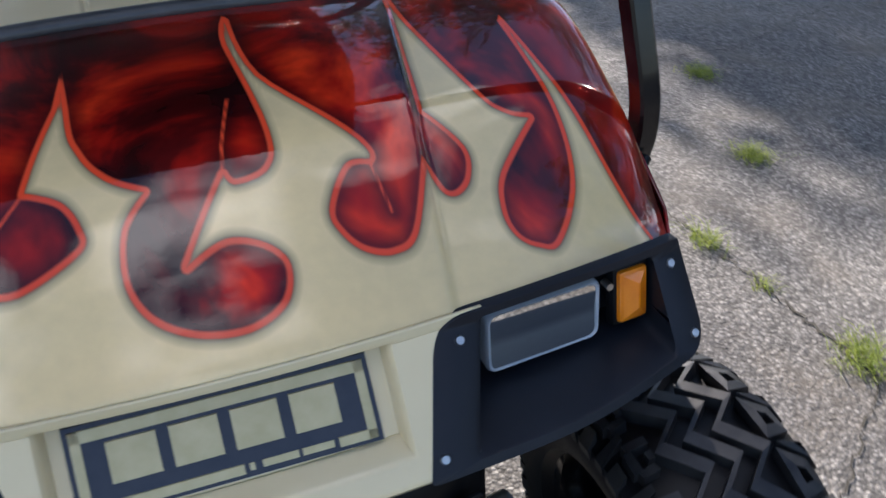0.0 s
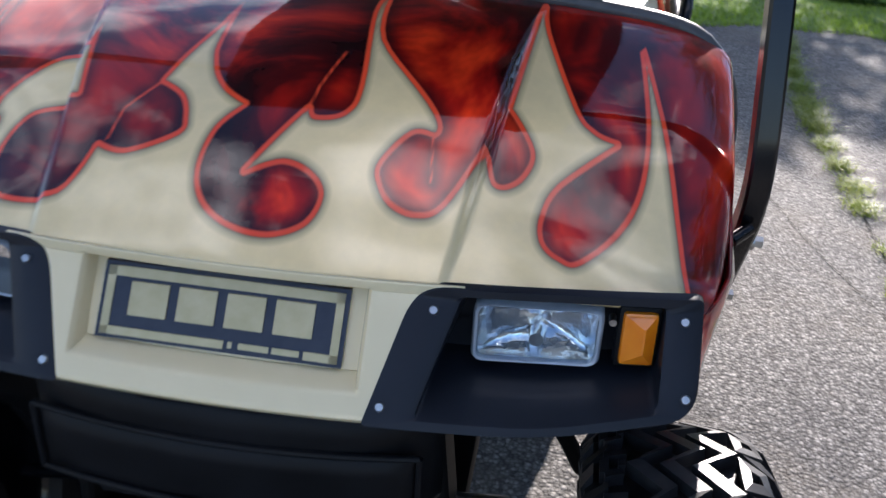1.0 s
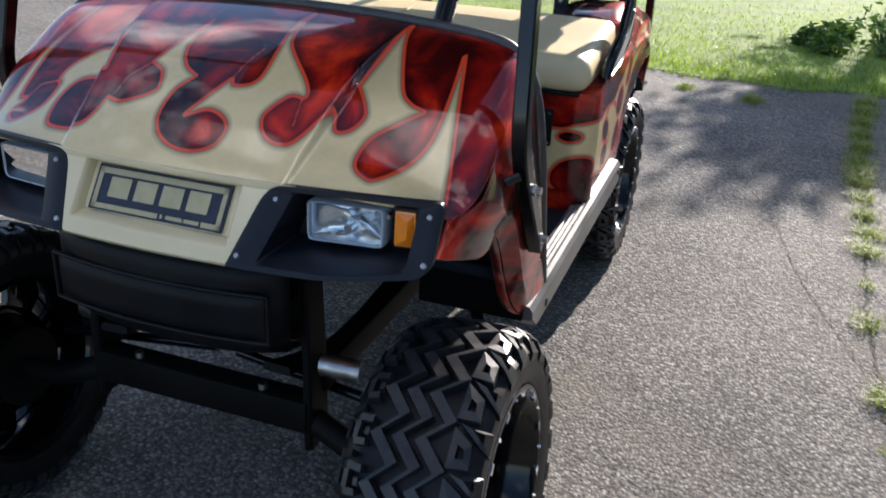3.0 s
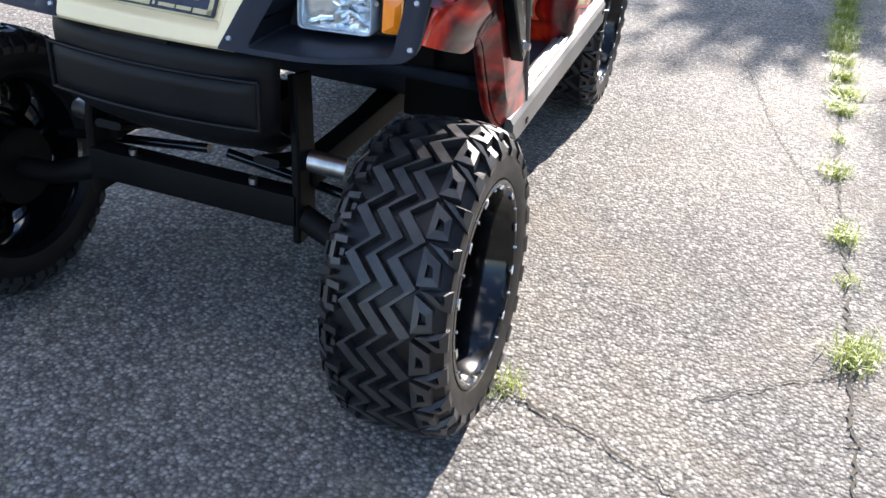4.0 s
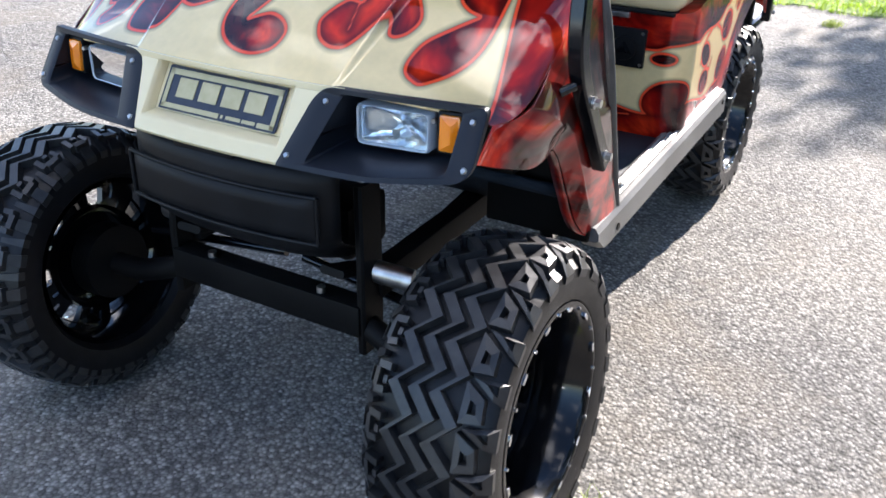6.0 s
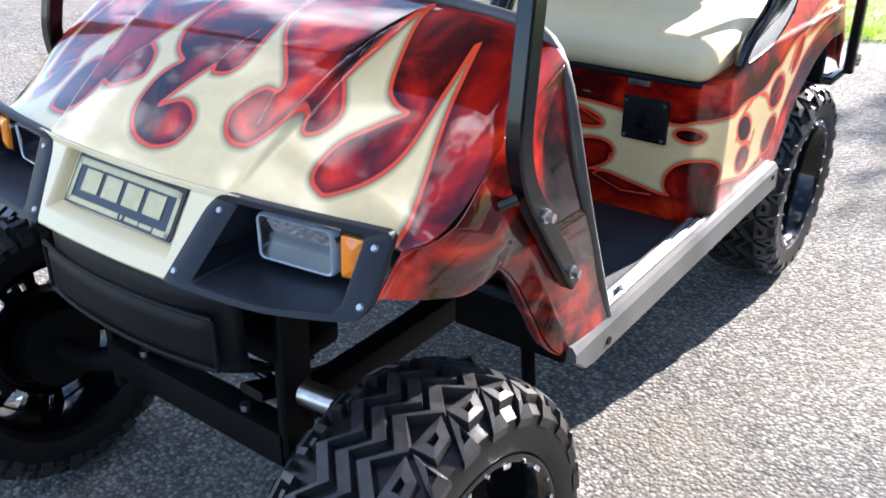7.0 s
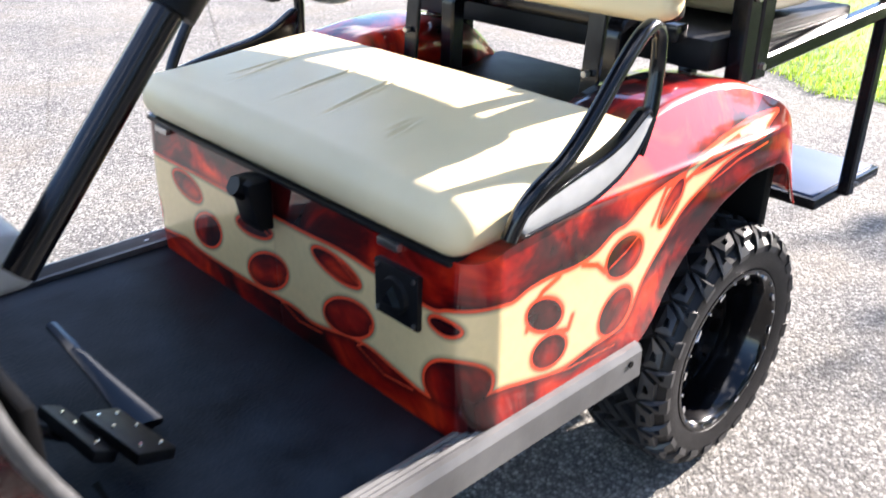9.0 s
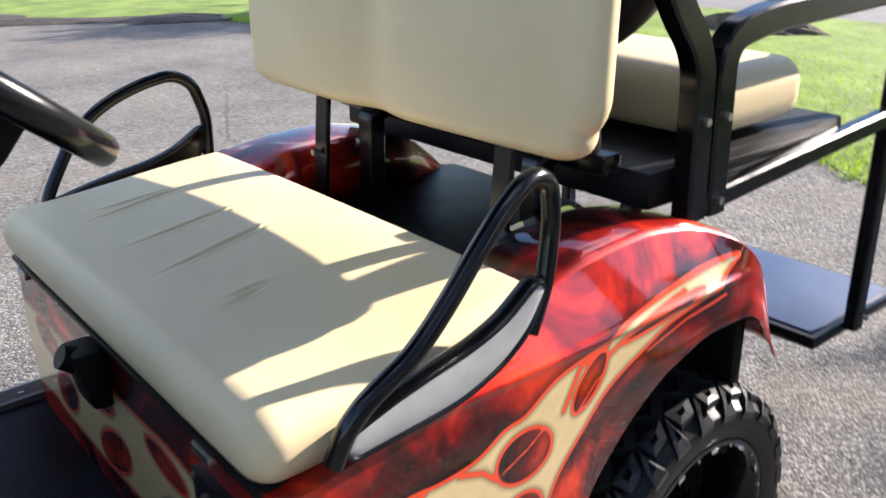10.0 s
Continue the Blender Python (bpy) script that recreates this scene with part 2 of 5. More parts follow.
def smooth_curve(pts):
    """Catmull-like interpolation through (u, v) pairs, without overshoot."""
    us, vs = np.array([p[0] for p in pts], float), np.array([p[1] for p in pts], float)
    h, d = np.diff(us), np.diff(vs) / np.diff(us)
    m = np.r_[d[0], np.where(d[:-1] * d[1:] > 0, 2 * d[:-1] * d[1:] / (d[:-1] + d[1:] + 1e-12), 0), d[-1]]

    def f(u):
        k = int(np.clip(np.searchsorted(us, u) - 1, 0, len(h) - 1))
        t = min(max((u - us[k]) / h[k], 0), 1)
        return float(vs[k] * (2 * t**3 - 3 * t**2 + 1) + h[k] * m[k] * (t**3 - 2 * t**2 + t) + vs[k + 1] * (-2 * t**3 + 3 * t**2) + h[k] * m[k + 1] * (t**3 - t**2))

    return f


def step(a, b, x):
    t = min(max((x - a) / (b - a), 0), 1)
    return t * t * (3 - 2 * t)


def cushion(x0, x1, y0, y1, z0, z1, edge=0.04, crown=0.012, nx=60, ny=36, nz=10, shape=None):
    """A padded block: a fine box with rounded edges and a slight crown."""
    bm = bmesh.new()
    c, h = Vector(((x0 + x1) / 2, (y0 + y1) / 2, (z0 + z1) / 2)), Vector(((x1 - x0) / 2, (y1 - y0) / 2, (z1 - z0) / 2))
    counts, seen = (nx, ny, nz), {}

    def place(i, j, k):
        if (i, j, k) not in seen:
            q = Vector([(2 * v / n - 1) * a for v, n, a in zip((i, j, k), counts, h)])
            e = [min(edge, a * 0.98) for a in h]
            core = Vector([min(max(v, -a + r), a - r) for v, a, r in zip(q, h, e)])
            d = q - core
            if d.length > 1e-9:
                d = Vector([v / r for v, r in zip(d, e)]).normalized()
                q = core + Vector([v * r for v, r in zip(d, e)])
            u, w = q.x / h.x, q.y / h.y
            q.z += crown * (1 - u * u) * (1 - w * w) * (1 if q.z > 0 else -0.2)
            p = c + q
            if shape:
                p = shape(p, u, w, q.z / h.z)
            seen[(i, j, k)] = bm.verts.new(p)
        return seen[(i, j, k)]

    for a, b, f in ((0, 1, 2), (1, 2, 0), (2, 0, 1)):
        for s in (0, counts[f]):
            for i in range(counts[a]):
                for j in range(counts[b]):
                    ids = []
                    for di, dj in ((0, 0), (1, 0), (1, 1), (0, 1)):
                        t = [0, 0, 0]
                        t[a], t[b], t[f] = i + di, j + dj, s
                        ids.append(place(*t))
                    bm.faces.new(ids)
    return bm


def solid(ob, thick, offset=-1.0):
    m = ob.modifiers.new("shell", "SOLIDIFY")
    m.thickness, m.offset = thick, offset
    return ob


def mirror_bm(bm):
    """The same shape on the cart's other side."""
    out = bm.copy()
    for v in out.verts:
        v.co.x = -v.co.x
    bmesh.ops.reverse_faces(out, faces=out.faces)
    return out


def both(name, bm, mat, parent, label="", **kw):
    other = mirror_bm(bm)
    return part(name, bm, mat, parent, label, **kw), part(name, other, mat, parent, label, **kw)


# ---- flames: closed outlines and the distance to them ----
def closed_spline(pts, n=8):
    """A smooth closed outline through pts; a third value of 1 marks a sharp tip."""
    p = [(*q, 0)[:3] for q in pts]
    m, out = len(p), []
    for i in range(m):
        a, b, c, d = p[i - 1], p[i], p[(i + 1) % m], p[(i + 2) % m]
        t0 = np.zeros(2) if b[2] else (np.array(c[:2]) - a[:2]) * 0.5
        t1 = np.zeros(2) if c[2] else (np.array(d[:2]) - b[:2]) * 0.5
        for k in range(n):
            s = k / n
            out.append(np.array(b[:2]) * (2 * s**3 - 3 * s**2 + 1) + t0 * (s**3 - 2 * s**2 + s) + np.array(c[:2]) * (3 * s**2 - 2 * s**3) + t1 * (s**3 - s**2))
    return np.array(out)


def outline_distance(pts, outline):
    """Signed distance of points to a closed outline, negative inside."""
    a, b = outline, np.roll(outline, -1, 0)
    best, inside = np.full(len(pts), 9.0), np.zeros(len(pts), bool)
    for (ax, ay), (bx, by) in zip(a, b):
        dx, dy = bx - ax, by - ay
        t = np.clip(((pts[:, 0] - ax) * dx + (pts[:, 1] - ay) * dy) / (dx * dx + dy * dy + 1e-12), 0, 1)
        best = np.minimum(best, (pts[:, 0] - ax - t * dx) ** 2 + (pts[:, 1] - ay - t * dy) ** 2)
        cross = ((ay > pts[:, 1]) != (by > pts[:, 1])) & (pts[:, 0] < (bx - ax) * (pts[:, 1] - ay) / (by - ay + 1e-15) + ax)
        inside ^= cross
    return np.where(inside, -1, 1) * np.sqrt(best)


def set_flame(me, dist):
    at = me.attributes.new("paint_edge", "FLOAT", "POINT")
    at.data.foreach_set("value", np.asarray(dist, np.float32))


# flame outlines on the hood (x, y), red inside; a third 1 marks a sharp tip
RED_CENTRE = [(-0.066, 0.87), (-0.076, 0.684), (-0.07, 0.635), (-0.051, 0.607), (-0.024, 0.592, 1), (-0.046, 0.568), (-0.052, 0.533), (-0.039, 0.507), (-0.008, 0.49), (0.031, 0.486), (0.063, 0.499), (0.073, 0.523), (0.058, 0.54), (0.028, 0.547), (-0.005, 0.534, 1), (0.039, 0.595, 1), (0.047, 0.585), (0.076, 0.594), (0.085, 0.628), (0.072, 0.74), (0.078, 0.788, 1), (0.078, 0.87)]
RED_INNER = [(0.079, 0.87), (0.078, 0.788, 1), (0.088, 0.69), (0.158, 0.61), (0.161, 0.592, 1), (0.14, 0.59), (0.116, 0.557), (0.12, 0.538), (0.135, 0.524), (0.159, 0.52), (0.183, 0.533), (0.213, 0.592, 1), (0.221, 0.572), (0.235, 0.571), (0.251, 0.586), (0.256, 0.612), (0.229, 0.647, 1), (0.246, 0.807, 1), (0.245, 0.87)]
RED_OUTER = [(0.246, 0.87), (0.246, 0.807, 1), (0.252, 0.759), (0.288, 0.666), (0.31, 0.643), (0.334, 0.639, 1), (0.283, 0.59), (0.269, 0.557), (0.272, 0.533), (0.289, 0.522), (0.312, 0.526), (0.355, 0.585), (0.366, 0.651), (0.355, 0.756, 1), (0.4, 0.87)]
RED_EDGE = [(0.35, 0.87), (0.355, 0.756, 1), (0.407, 0.545), (0.408, 0.5, 1), (0.5, 0.49, 1), (0.5, 0.87, 1)]
RED_LEFT_INNER = [(-0.068, 0.87), (-0.081, 0.687, 1), (-0.114, 0.613, 1), (-0.088, 0.599), (-0.076, 0.577), (-0.079, 0.56), (-0.127, 0.543), (-0.158, 0.55, 1), (-0.181, 0.509), (-0.246, 0.512), (-0.268, 0.537), (-0.272, 0.571), (-0.251, 0.599), (-0.201, 0.601, 1), (-0.213, 0.657, 1), (-0.225, 0.87)]
RED_LEFT_OUTER = [(-0.22, 0.87), (-0.213, 0.657, 1), (-0.252, 0.654), (-0.294, 0.621), (-0.297, 0.601, 1), (-0.289, 0.592), (-0.296, 0.559), (-0.323, 0.537), (-0.348, 0.533), (-0.368, 0.557), (-0.35, 0.577), (-0.372, 0.6), (-0.352, 0.77, 1), (-0.34, 0.87)]
RED_LEFT_EDGE = [(-q[0],) + q[1:] for q in RED_EDGE]
HOOD_RED = [RED_CENTRE, RED_INNER, RED_OUTER, RED_EDGE, RED_LEFT_INNER, RED_LEFT_OUTER, RED_LEFT_EDGE]
HOOD_STROKES = [[(0.039, 0.595), (0.043, 0.618), (0.058, 0.665)], [(0.161, 0.592), (0.164, 0.57), (0.167, 0.55)], [(-0.114, 0.613), (-0.144, 0.584), (-0.15, 0.556)], [(-0.297, 0.601), (-0.334, 0.599), (-0.35, 0.577)]]
# cream band round the seat base and sides (distance round the corner, height), and the red drops in it
BASE_CREAM = [(-0.6, 0.606), (-0.454, 0.608), (-0.356, 0.608), (-0.259, 0.61), (-0.15, 0.61), (-0.025, 0.61), (0.088, 0.611), (0.176, 0.614), (0.25, 0.61), (0.377, 0.599), (0.42, 0.611), (0.474, 0.618), (0.51, 0.615), (0.543, 0.624), (0.589, 0.627), (0.632, 0.625), (0.682, 0.631), (0.726, 0.652), (0.759, 0.658), (0.811, 0.687), (0.883, 0.703), (0.95, 0.722), (1.06, 0.738), (1.19, 0.746, 1)]
BASE_CREAM += [(1.13, 0.716, 1), (1.03, 0.698), (0.975, 0.676), (0.905, 0.643), (0.86, 0.6), (0.815, 0.55), (0.785, 0.489), (0.754, 0.474), (0.691, 0.469), (0.638, 0.461), (0.599, 0.464), (0.548, 0.475), (0.48, 0.488), (0.439, 0.473), (0.373, 0.458), (0.304, 0.468), (0.224, 0.478), (0.104, 0.455), (0.041, 0.462), (-0.101, 0.454), (-0.262, 0.452), (-0.326, 0.459), (-0.434, 0.447), (-0.6, 0.45)]
# each drop: distance, height, half length, half width, tilt
BASE_DROP_OVALS = [(-0.291, 0.578, 0.056, 0.026, -8), (-0.062, 0.571, 0.059, 0.019, 7), (0.169, 0.583, 0.064, 0.021, -7),
                   (0.408, 0.584, 0.03, 0.015, 2), (-0.228, 0.508, 0.055, 0.035, 24), (-0.029, 0.500, 0.070, 0.035, 23),
                   (0.195, 0.505, 0.068, 0.035, 19), (0.424, 0.493, 0.060, 0.044, 25), (0.577, 0.572, 0.045, 0.028, -26),
                   (0.593, 0.505, 0.042, 0.031, -14), (0.757, 0.605, 0.048, 0.037, 3), (0.749, 0.512, 0.046, 0.04, 38),
                   (-0.433, 0.491, 0.037, 0.022, 86), (0.869, 0.663, 0.046, 0.021, 51), (1.011, 0.709, 0.093, 0.009, 8)]


# orange tails through the cream, and curls inside the red
BASE_TAILS = [[(0.540, 0.560), (0.545, 0.590), (0.570, 0.612), (0.605, 0.624)], [(0.600, 0.535), (0.632, 0.526), (0.640, 0.548)], [(0.712, 0.592), (0.690, 0.612), (0.655, 0.624)], [(0.735, 0.472), (0.716, 0.470), (0.700, 0.468)], [(0.822, 0.640), (0.850, 0.690), (0.900, 0.705)], [(0.905, 0.690), (0.960, 0.712), (1.060, 0.728)]]
BASE_CURLS = [[(x + 0.056, z + 0.012), (x + 0.050, z - 0.022), (x + 0.020, z - 0.040), (x + 0.085, z - 0.062), (x + 0.150, z - 0.056)] for x, z in ((-0.228, 0.508), (-0.029, 0.500), (0.195, 0.505))]
BASE_CURLS += [[(0.720, 0.596), (0.760, 0.612), (0.806, 0.640)], [(0.795, 0.520), (0.800, 0.560), (0.830, 0.610), (0.880, 0.660), (0.960, 0.690)], [(0.560, 0.470), (0.640, 0.452), (0.760, 0.446)], [(1.00, 0.735), (1.10, 0.748), (1.19, 0.750)], [(0.98, 0.668), (1.06, 0.690), (1.15, 0.700)], [(-0.062, 0.588), (-0.01, 0.570), (0.05, 0.560)], [(0.169, 0.60), (0.22, 0.578), (0.27, 0.566)]]


def drop_outline(s, z, length, width, tilt):
    c, n = math.cos(math.radians(tilt)), math.sin(math.radians(tilt))
    ring = [(length * math.cos(k * math.pi / 5), width * math.sin(k * math.pi / 5)) for k in range(10)]
    return [(s + u * c - v * n, z + u * n + v * c) for u, v in ring]


BASE_DROPS = [drop_outline(*oval) for oval in BASE_DROP_OVALS]


def stroke_distance(p, pts):
    best = np.full(len(p), 9.0)
    for (ax, ay), (bx, by) in zip(pts, pts[1:]):
        dx, dy = bx - ax, by - ay
        t = np.clip(((p[:, 0] - ax) * dx + (p[:, 1] - ay) * dy) / (dx * dx + dy * dy + 1e-12), 0, 1)
        best = np.minimum(best, np.hypot(p[:, 0] - ax - t * dx, p[:, 1] - ay - t * dy))
    return best


def hood_flames(p):
    d = np.full(len(p), 9.0)
    for pts in HOOD_RED:
        d = np.minimum(d, outline_distance(p, closed_spline(pts, 6)))
    for pts in HOOD_STROKES:
        s = stroke_distance(p, pts)
        d = np.where(d < 0, np.maximum(d, -(s + 0.003)), d)
    return np.clip(d, -0.095, 0.3)


def base_flames(p, s):
    q = p.copy()
    if s < 0:
        q[:, 0] = np.where(p[:, 0] < 0.43, -p[:, 0], p[:, 0])
    d = -outline_distance(q, closed_spline(BASE_CREAM, 5))
    for pts in BASE_DROPS:
        d = np.minimum(d, outline_distance(q, closed_spline(pts, 6)))
    for pts in BASE_TAILS:
        d = np.minimum(d, stroke_distance(q, pts) - 0.0028)
    for pts in BASE_CURLS:
        d = np.where(d < 0, np.maximum(d, -(stroke_distance(q, pts) + 0.0028)), d)
    return np.clip(d, -0.095, 0.3)


# ---- the golf cart: front cowl ----
cart = thing("golf_cart", (0, 1.3, 0), "lifted golf cart painted cream with candy-red flames, parked on asphalt", "golf cart")

hood_mid = smooth_curve([(0.44, 0.700), (0.462, 0.722), (0.50, 0.752), (0.536, 0.783), (0.59, 0.824), (0.65, 0.859), (0.72, 0.886), (0.80, 0.905), (0.85, 0.912)])
hood_drop = smooth_curve([(0.44, 0.052), (0.50, 0.058), (0.56, 0.074), (0.68, 0.042), (0.78, 0.028), (0.85, 0.024)])
hood_roll = smooth_curve([(0.44, 0.016), (0.52, 0.022), (0.65, 0.028), (0.85, 0.024)])
XS = 0.455


def hood_z(x, y):
    ax = abs(x)
    z = hood_mid(y) - hood_drop(y) * (ax / 0.42) ** 2
    if ax > 0.385:
        t = min((ax - 0.385) / (XS - 0.385), 1.0)
        z -= hood_roll(y) * (1 - math.sqrt(max(0.0, 1 - t * t)))
    # the raised middle panel, whose step fades towards the nose
    v = (y - 0.462) / 0.36
    xc = 0.188 + 0.058 * v
    z += 0.014 * step(-0.12, 0.42, v) * step(1.02, 0.62, v) * (step(xc + 0.0075, xc - 0.0015, ax) - 1)
    return z


def hood_front(x):
    return 0.462 + 0.27 * x * x


def hood_back(x):
    return 0.82 - 0.015 * max(0.0, (abs(x) - 0.34) / 0.115) ** 2


def hood_rows(nx, ny):
    xs = [XS * math.copysign(abs(math.sin(t * math.pi / 2)) ** 1.0, t) * 0.35 + XS * t * 0.65 for t in np.linspace(-1, 1, nx)]
    width = lambda v: 1 - 0.072 * (1 - v) ** 5
    return [[(x * width(v), hood_front(x) + (hood_back(x) - hood_front(x)) * v, 0) for x in xs] for v in np.linspace(0, 1, ny)]


rows = [[(x, y, hood_z(x, y)) for x, y, _ in row] for row in hood_rows(320, 150)]
hood_bm = grid(rows)
hood_pts = np.array([v.co[:2] for v in hood_bm.verts])
hood = part("front_cowl", hood_bm, M_FLAME, cart, "cream front cowl with airbrushed red flames", angle=70)
set_flame(hood.data, hood_flames(hood_pts))
solid(hood, 0.004)

arch_y = smooth_curve([(0, 0.474), (0.2, 0.549), (0.35, 0.616), (0.5, 0.680), (0.62, 0.730), (0.75, 0.782), (0.9, 0.860), (1, 0.975)])
arch_z = smooth_curve([(0, 0.652), (0.2, 0.624), (0.35, 0.607), (0.5, 0.611), (0.62, 0.572), (0.75, 0.497), (0.9, 0.400), (1, 0.412)])


RIM = [(0.972, 0.406), (0.914, 0.528), (0.888, 0.580), (0.865, 0.628), (0.846, 0.665), (0.831, 0.698), (0.819, 0.730), (0.812, 0.762), (0.809, 0.800), (0.807, 0.832)]
rim_y = smooth_curve([(z, y) for y, z in RIM])


# the fender's upper crease, which runs back from the lamp and fades over the wheel
fender_crease = smooth_curve([(0.46, 0.724), (0.53, 0.722), (0.57, 0.711), (0.61, 0.694), (0.65, 0.668), (0.70, 0.640)])


def cowl_side(s):
    rows = []
    y0, y1 = hood_front(XS), hood_back(XS)
    z_top = hood_z(XS, y1)
    for q in np.linspace(0, 1, 110):
        row = []
        for p in np.linspace(0, 1, 130):
            ty = y0 + (y1 - y0) * p
            front = XS * (1 - 0.072 * (1 - p) ** 5)
            tz = hood_z(front, ty)
            by, bz = arch_y(p), arch_z(p)
            z = tz + (bz - tz) * q
            y = ty + (by - ty) * q
            zr = z_top + (arch_z(1) - z_top) * q
            y += p**3 * (rim_y(zr) - 0.003 - (y1 + (arch_y(1) - y1) * q))
            x = front + 0.010 * math.sin(math.pi * min(q * 1.2, 1)) * p + 0.014 * p * q
            # fender: proud along the crease, tucked under below it
            c = fender_crease(y)
            k = step(0.76, 0.62, y) * step(0.0, 0.06, p)
            if z > c:
                x += 0.008 * k * max(0.0, 1 - (z - c) / 0.07)
            else:
                u = (c - z) / max(c - bz, 0.01)
                x += k * (0.008 - 0.016 * u)
            x -= 0.028 * (1 - k) * step(0.97, 0.78, p) * step(0.01, 0.10, p) * min(max(1 - (z - bz) / 0.05, 0), 1)
            # the lower trailing panel stands slightly proud
            x += 0.0035 * step(0.641, 0.634, z) * step(0.69, 0.72, y)
            row.append((s * x, y, z))
        rows.append(row if s > 0 else row[::-1])
    return grid(rows)


cowl_edge = {}
for s in (1, -1):
    ob = part("cowl_side", cowl_side(s), M_FLAME, cart, "candy-red cowl side with the wheel arch cut out", angle=70)
    pts = np.array([v.co[:] for v in ob.data.vertices])
    cowl_edge[s] = [tuple(p) for p in pts[-130:][52:126]] if s > 0 else [tuple(p) for p in pts[-130:][::-1][52:126]]
    set_flame(ob.data, np.full(len(pts), -0.09))
    solid(ob, 0.004)

# painted return of the wheel arch, turned in behind its edge
for s in (1, -1):
    edge = cowl_edge[s]
    bm = grid([[(x - s * d, y - 0.10 * d, z + 0.06 * d) for x, y, z in edge] for d in (0.001, 0.010, 0.018)])
    ob = part("arch_return", bm, M_FLAME, cart, "red inner lip of the wheel arch", angle=60)
    set_flame(ob.data, np.full(len(ob.data.vertices), -0.09))
    solid(ob, 0.003)

# rubber edge along the cowl's rear rim and down both sides
rim_path = []
for s in (-1, 1):
    leg = [Vector((s * (XS + 0.014 + 0.004 * k), y, z)) for k, (y, z) in enumerate(RIM[::-1])]
    leg = [Vector((s * (XS + 0.003 + 0.014 * math.sin(math.pi * min(k / 7, 1.12) * 0.8)), p.y, p.z)) for k, p in enumerate(leg)]
    rim_path += leg[::-1] if s < 0 else []
    if s < 0:
        for x in np.linspace(-XS, XS, 60):
            rim_path.append(Vector((x, hood_back(x) + 0.006, hood_z(x, hood_back(x)) + 0.002)))
    else:
        rim_path += leg
for _ in range(6):
    rim_path = rim_path[:1] + [(a + b * 2 + c) / 4 for a, b, c in zip(rim_path, rim_path[1:], rim_path[2:])] + rim_path[-1:]
part("edge_trim", sweep(rim_path, circle_profile(0.0120, 12, 0.0095), side=(0, 0.3, 1)), M_TRIM, cart, "dark rubber edging round the cowl")

# ---- nose, pocket and plate ----
NOSE_TOP = 0.712


def nose_y(x, z):
    return 0.462 + 0.27 * x * x - (NOSE_TOP - min(z, NOSE_TOP)) * 0.67


def pocket(x, z):
    return step(-0.137, -0.131, x) * step(0.135, 0.129, x) * step(0.6345, 0.6405, z) * step(0.7165, 0.7125, z)


rows = []
for z in np.linspace(0.616, 0.7225, 110):
    half = 0.162 + (z - 0.616) * 0.48
    across = [*np.linspace(-half, -0.15, 6), *np.linspace(-0.149, 0.149, 299), *np.linspace(0.15, half, 6)]
    rows.append([(x, nose_y(x, z) + pocket(x, z) * (0.022 + 0.10 * max(0, 0.66 - z)) - (0.0 if z > 0.62 else (z - 0.62) * 1.5), z) for x in across])
nose = part("nose_panel", grid(rows), M_CREAM, cart, "cream nose panel with a recessed badge pocket", angle=50)
solid(nose, 0.004)


def plate_box(x0, x1, z0, z1, lift, thick=0.0015, bm=None):
    bm = bm or bmesh.new()
    ring = [(x0, z0), (x1, z0), (x1, z1), (x0, z1)]
    base = lambda x, z, d: (x, nose_y(0, z) + 0.0185 - d, z)
    lo, hi = [bm.verts.new(base(x, z, lift)) for x, z in ring], [bm.verts.new(base(x, z, lift + thick)) for x, z in ring]
    bm.faces.new(hi)
    for k in range(4):
        bm.faces.new((lo[k], lo[(k + 1) % 4], hi[(k + 1) % 4], hi[k]))
    return bm


PX0, PX1, PZ0, PZ1 = -0.117, 0.113, 0.6475, 0.7055
badge = part("badge_plate", plate_box(PX0, PX1, PZ0, PZ1, 0, 0.004), M_DECALB, nose, "dark navy badge plate framed in gold foil", smooth=False)
fr = bmesh.new()
t = 0.0075
for a in ((PX0 + 0.004, PX1 - 0.004, PZ1 - 0.003 - t, PZ1 - 0.003), (PX0 + 0.004, PX0 + 0.004 + t, PZ0 + 0.003, PZ1 - 0.003), (PX1 - 0.004 - t, PX1 - 0.004, PZ0 + 0.003, PZ1 - 0.003), (PX0 + 0.004, 0.004, PZ0 + 0.003, PZ0 + 0.003 + t * 0.8), (PX1 - 0.035, PX1 - 0.004, PZ0 + 0.003, PZ0 + 0.003 + t * 0.8)):
    plate_box(*a, 0.004, 0.0012, fr)
part("badge_frame", fr, M_DECALG, nose, "gold foil border", smooth=False)
# block emblem: four plain gold blocks and a row of small bars
for k in range(4):
    x0 = -0.091 + k * 0.0455
    em = bmesh.new()
    plate_box(x0 + 0.002, x0 + 0.038, 0.6665, 0.6920, 0.004, 0.0016, em)
    part("emblem_block", em, M_DECALG, nose, "gold emblem block", smooth=False)
sm = bmesh.new()
for x0, x1 in ((0.008, 0.012), (0.018, 0.046), (0.049, 0.074)):
    plate_box(x0, x1, PZ0 + 0.004, PZ0 + 0.0085, 0.004, 0.0006, sm)
part("caption_bar", sm, M_DECALG, nose, smooth=False)

# ---- lamp bezels ----


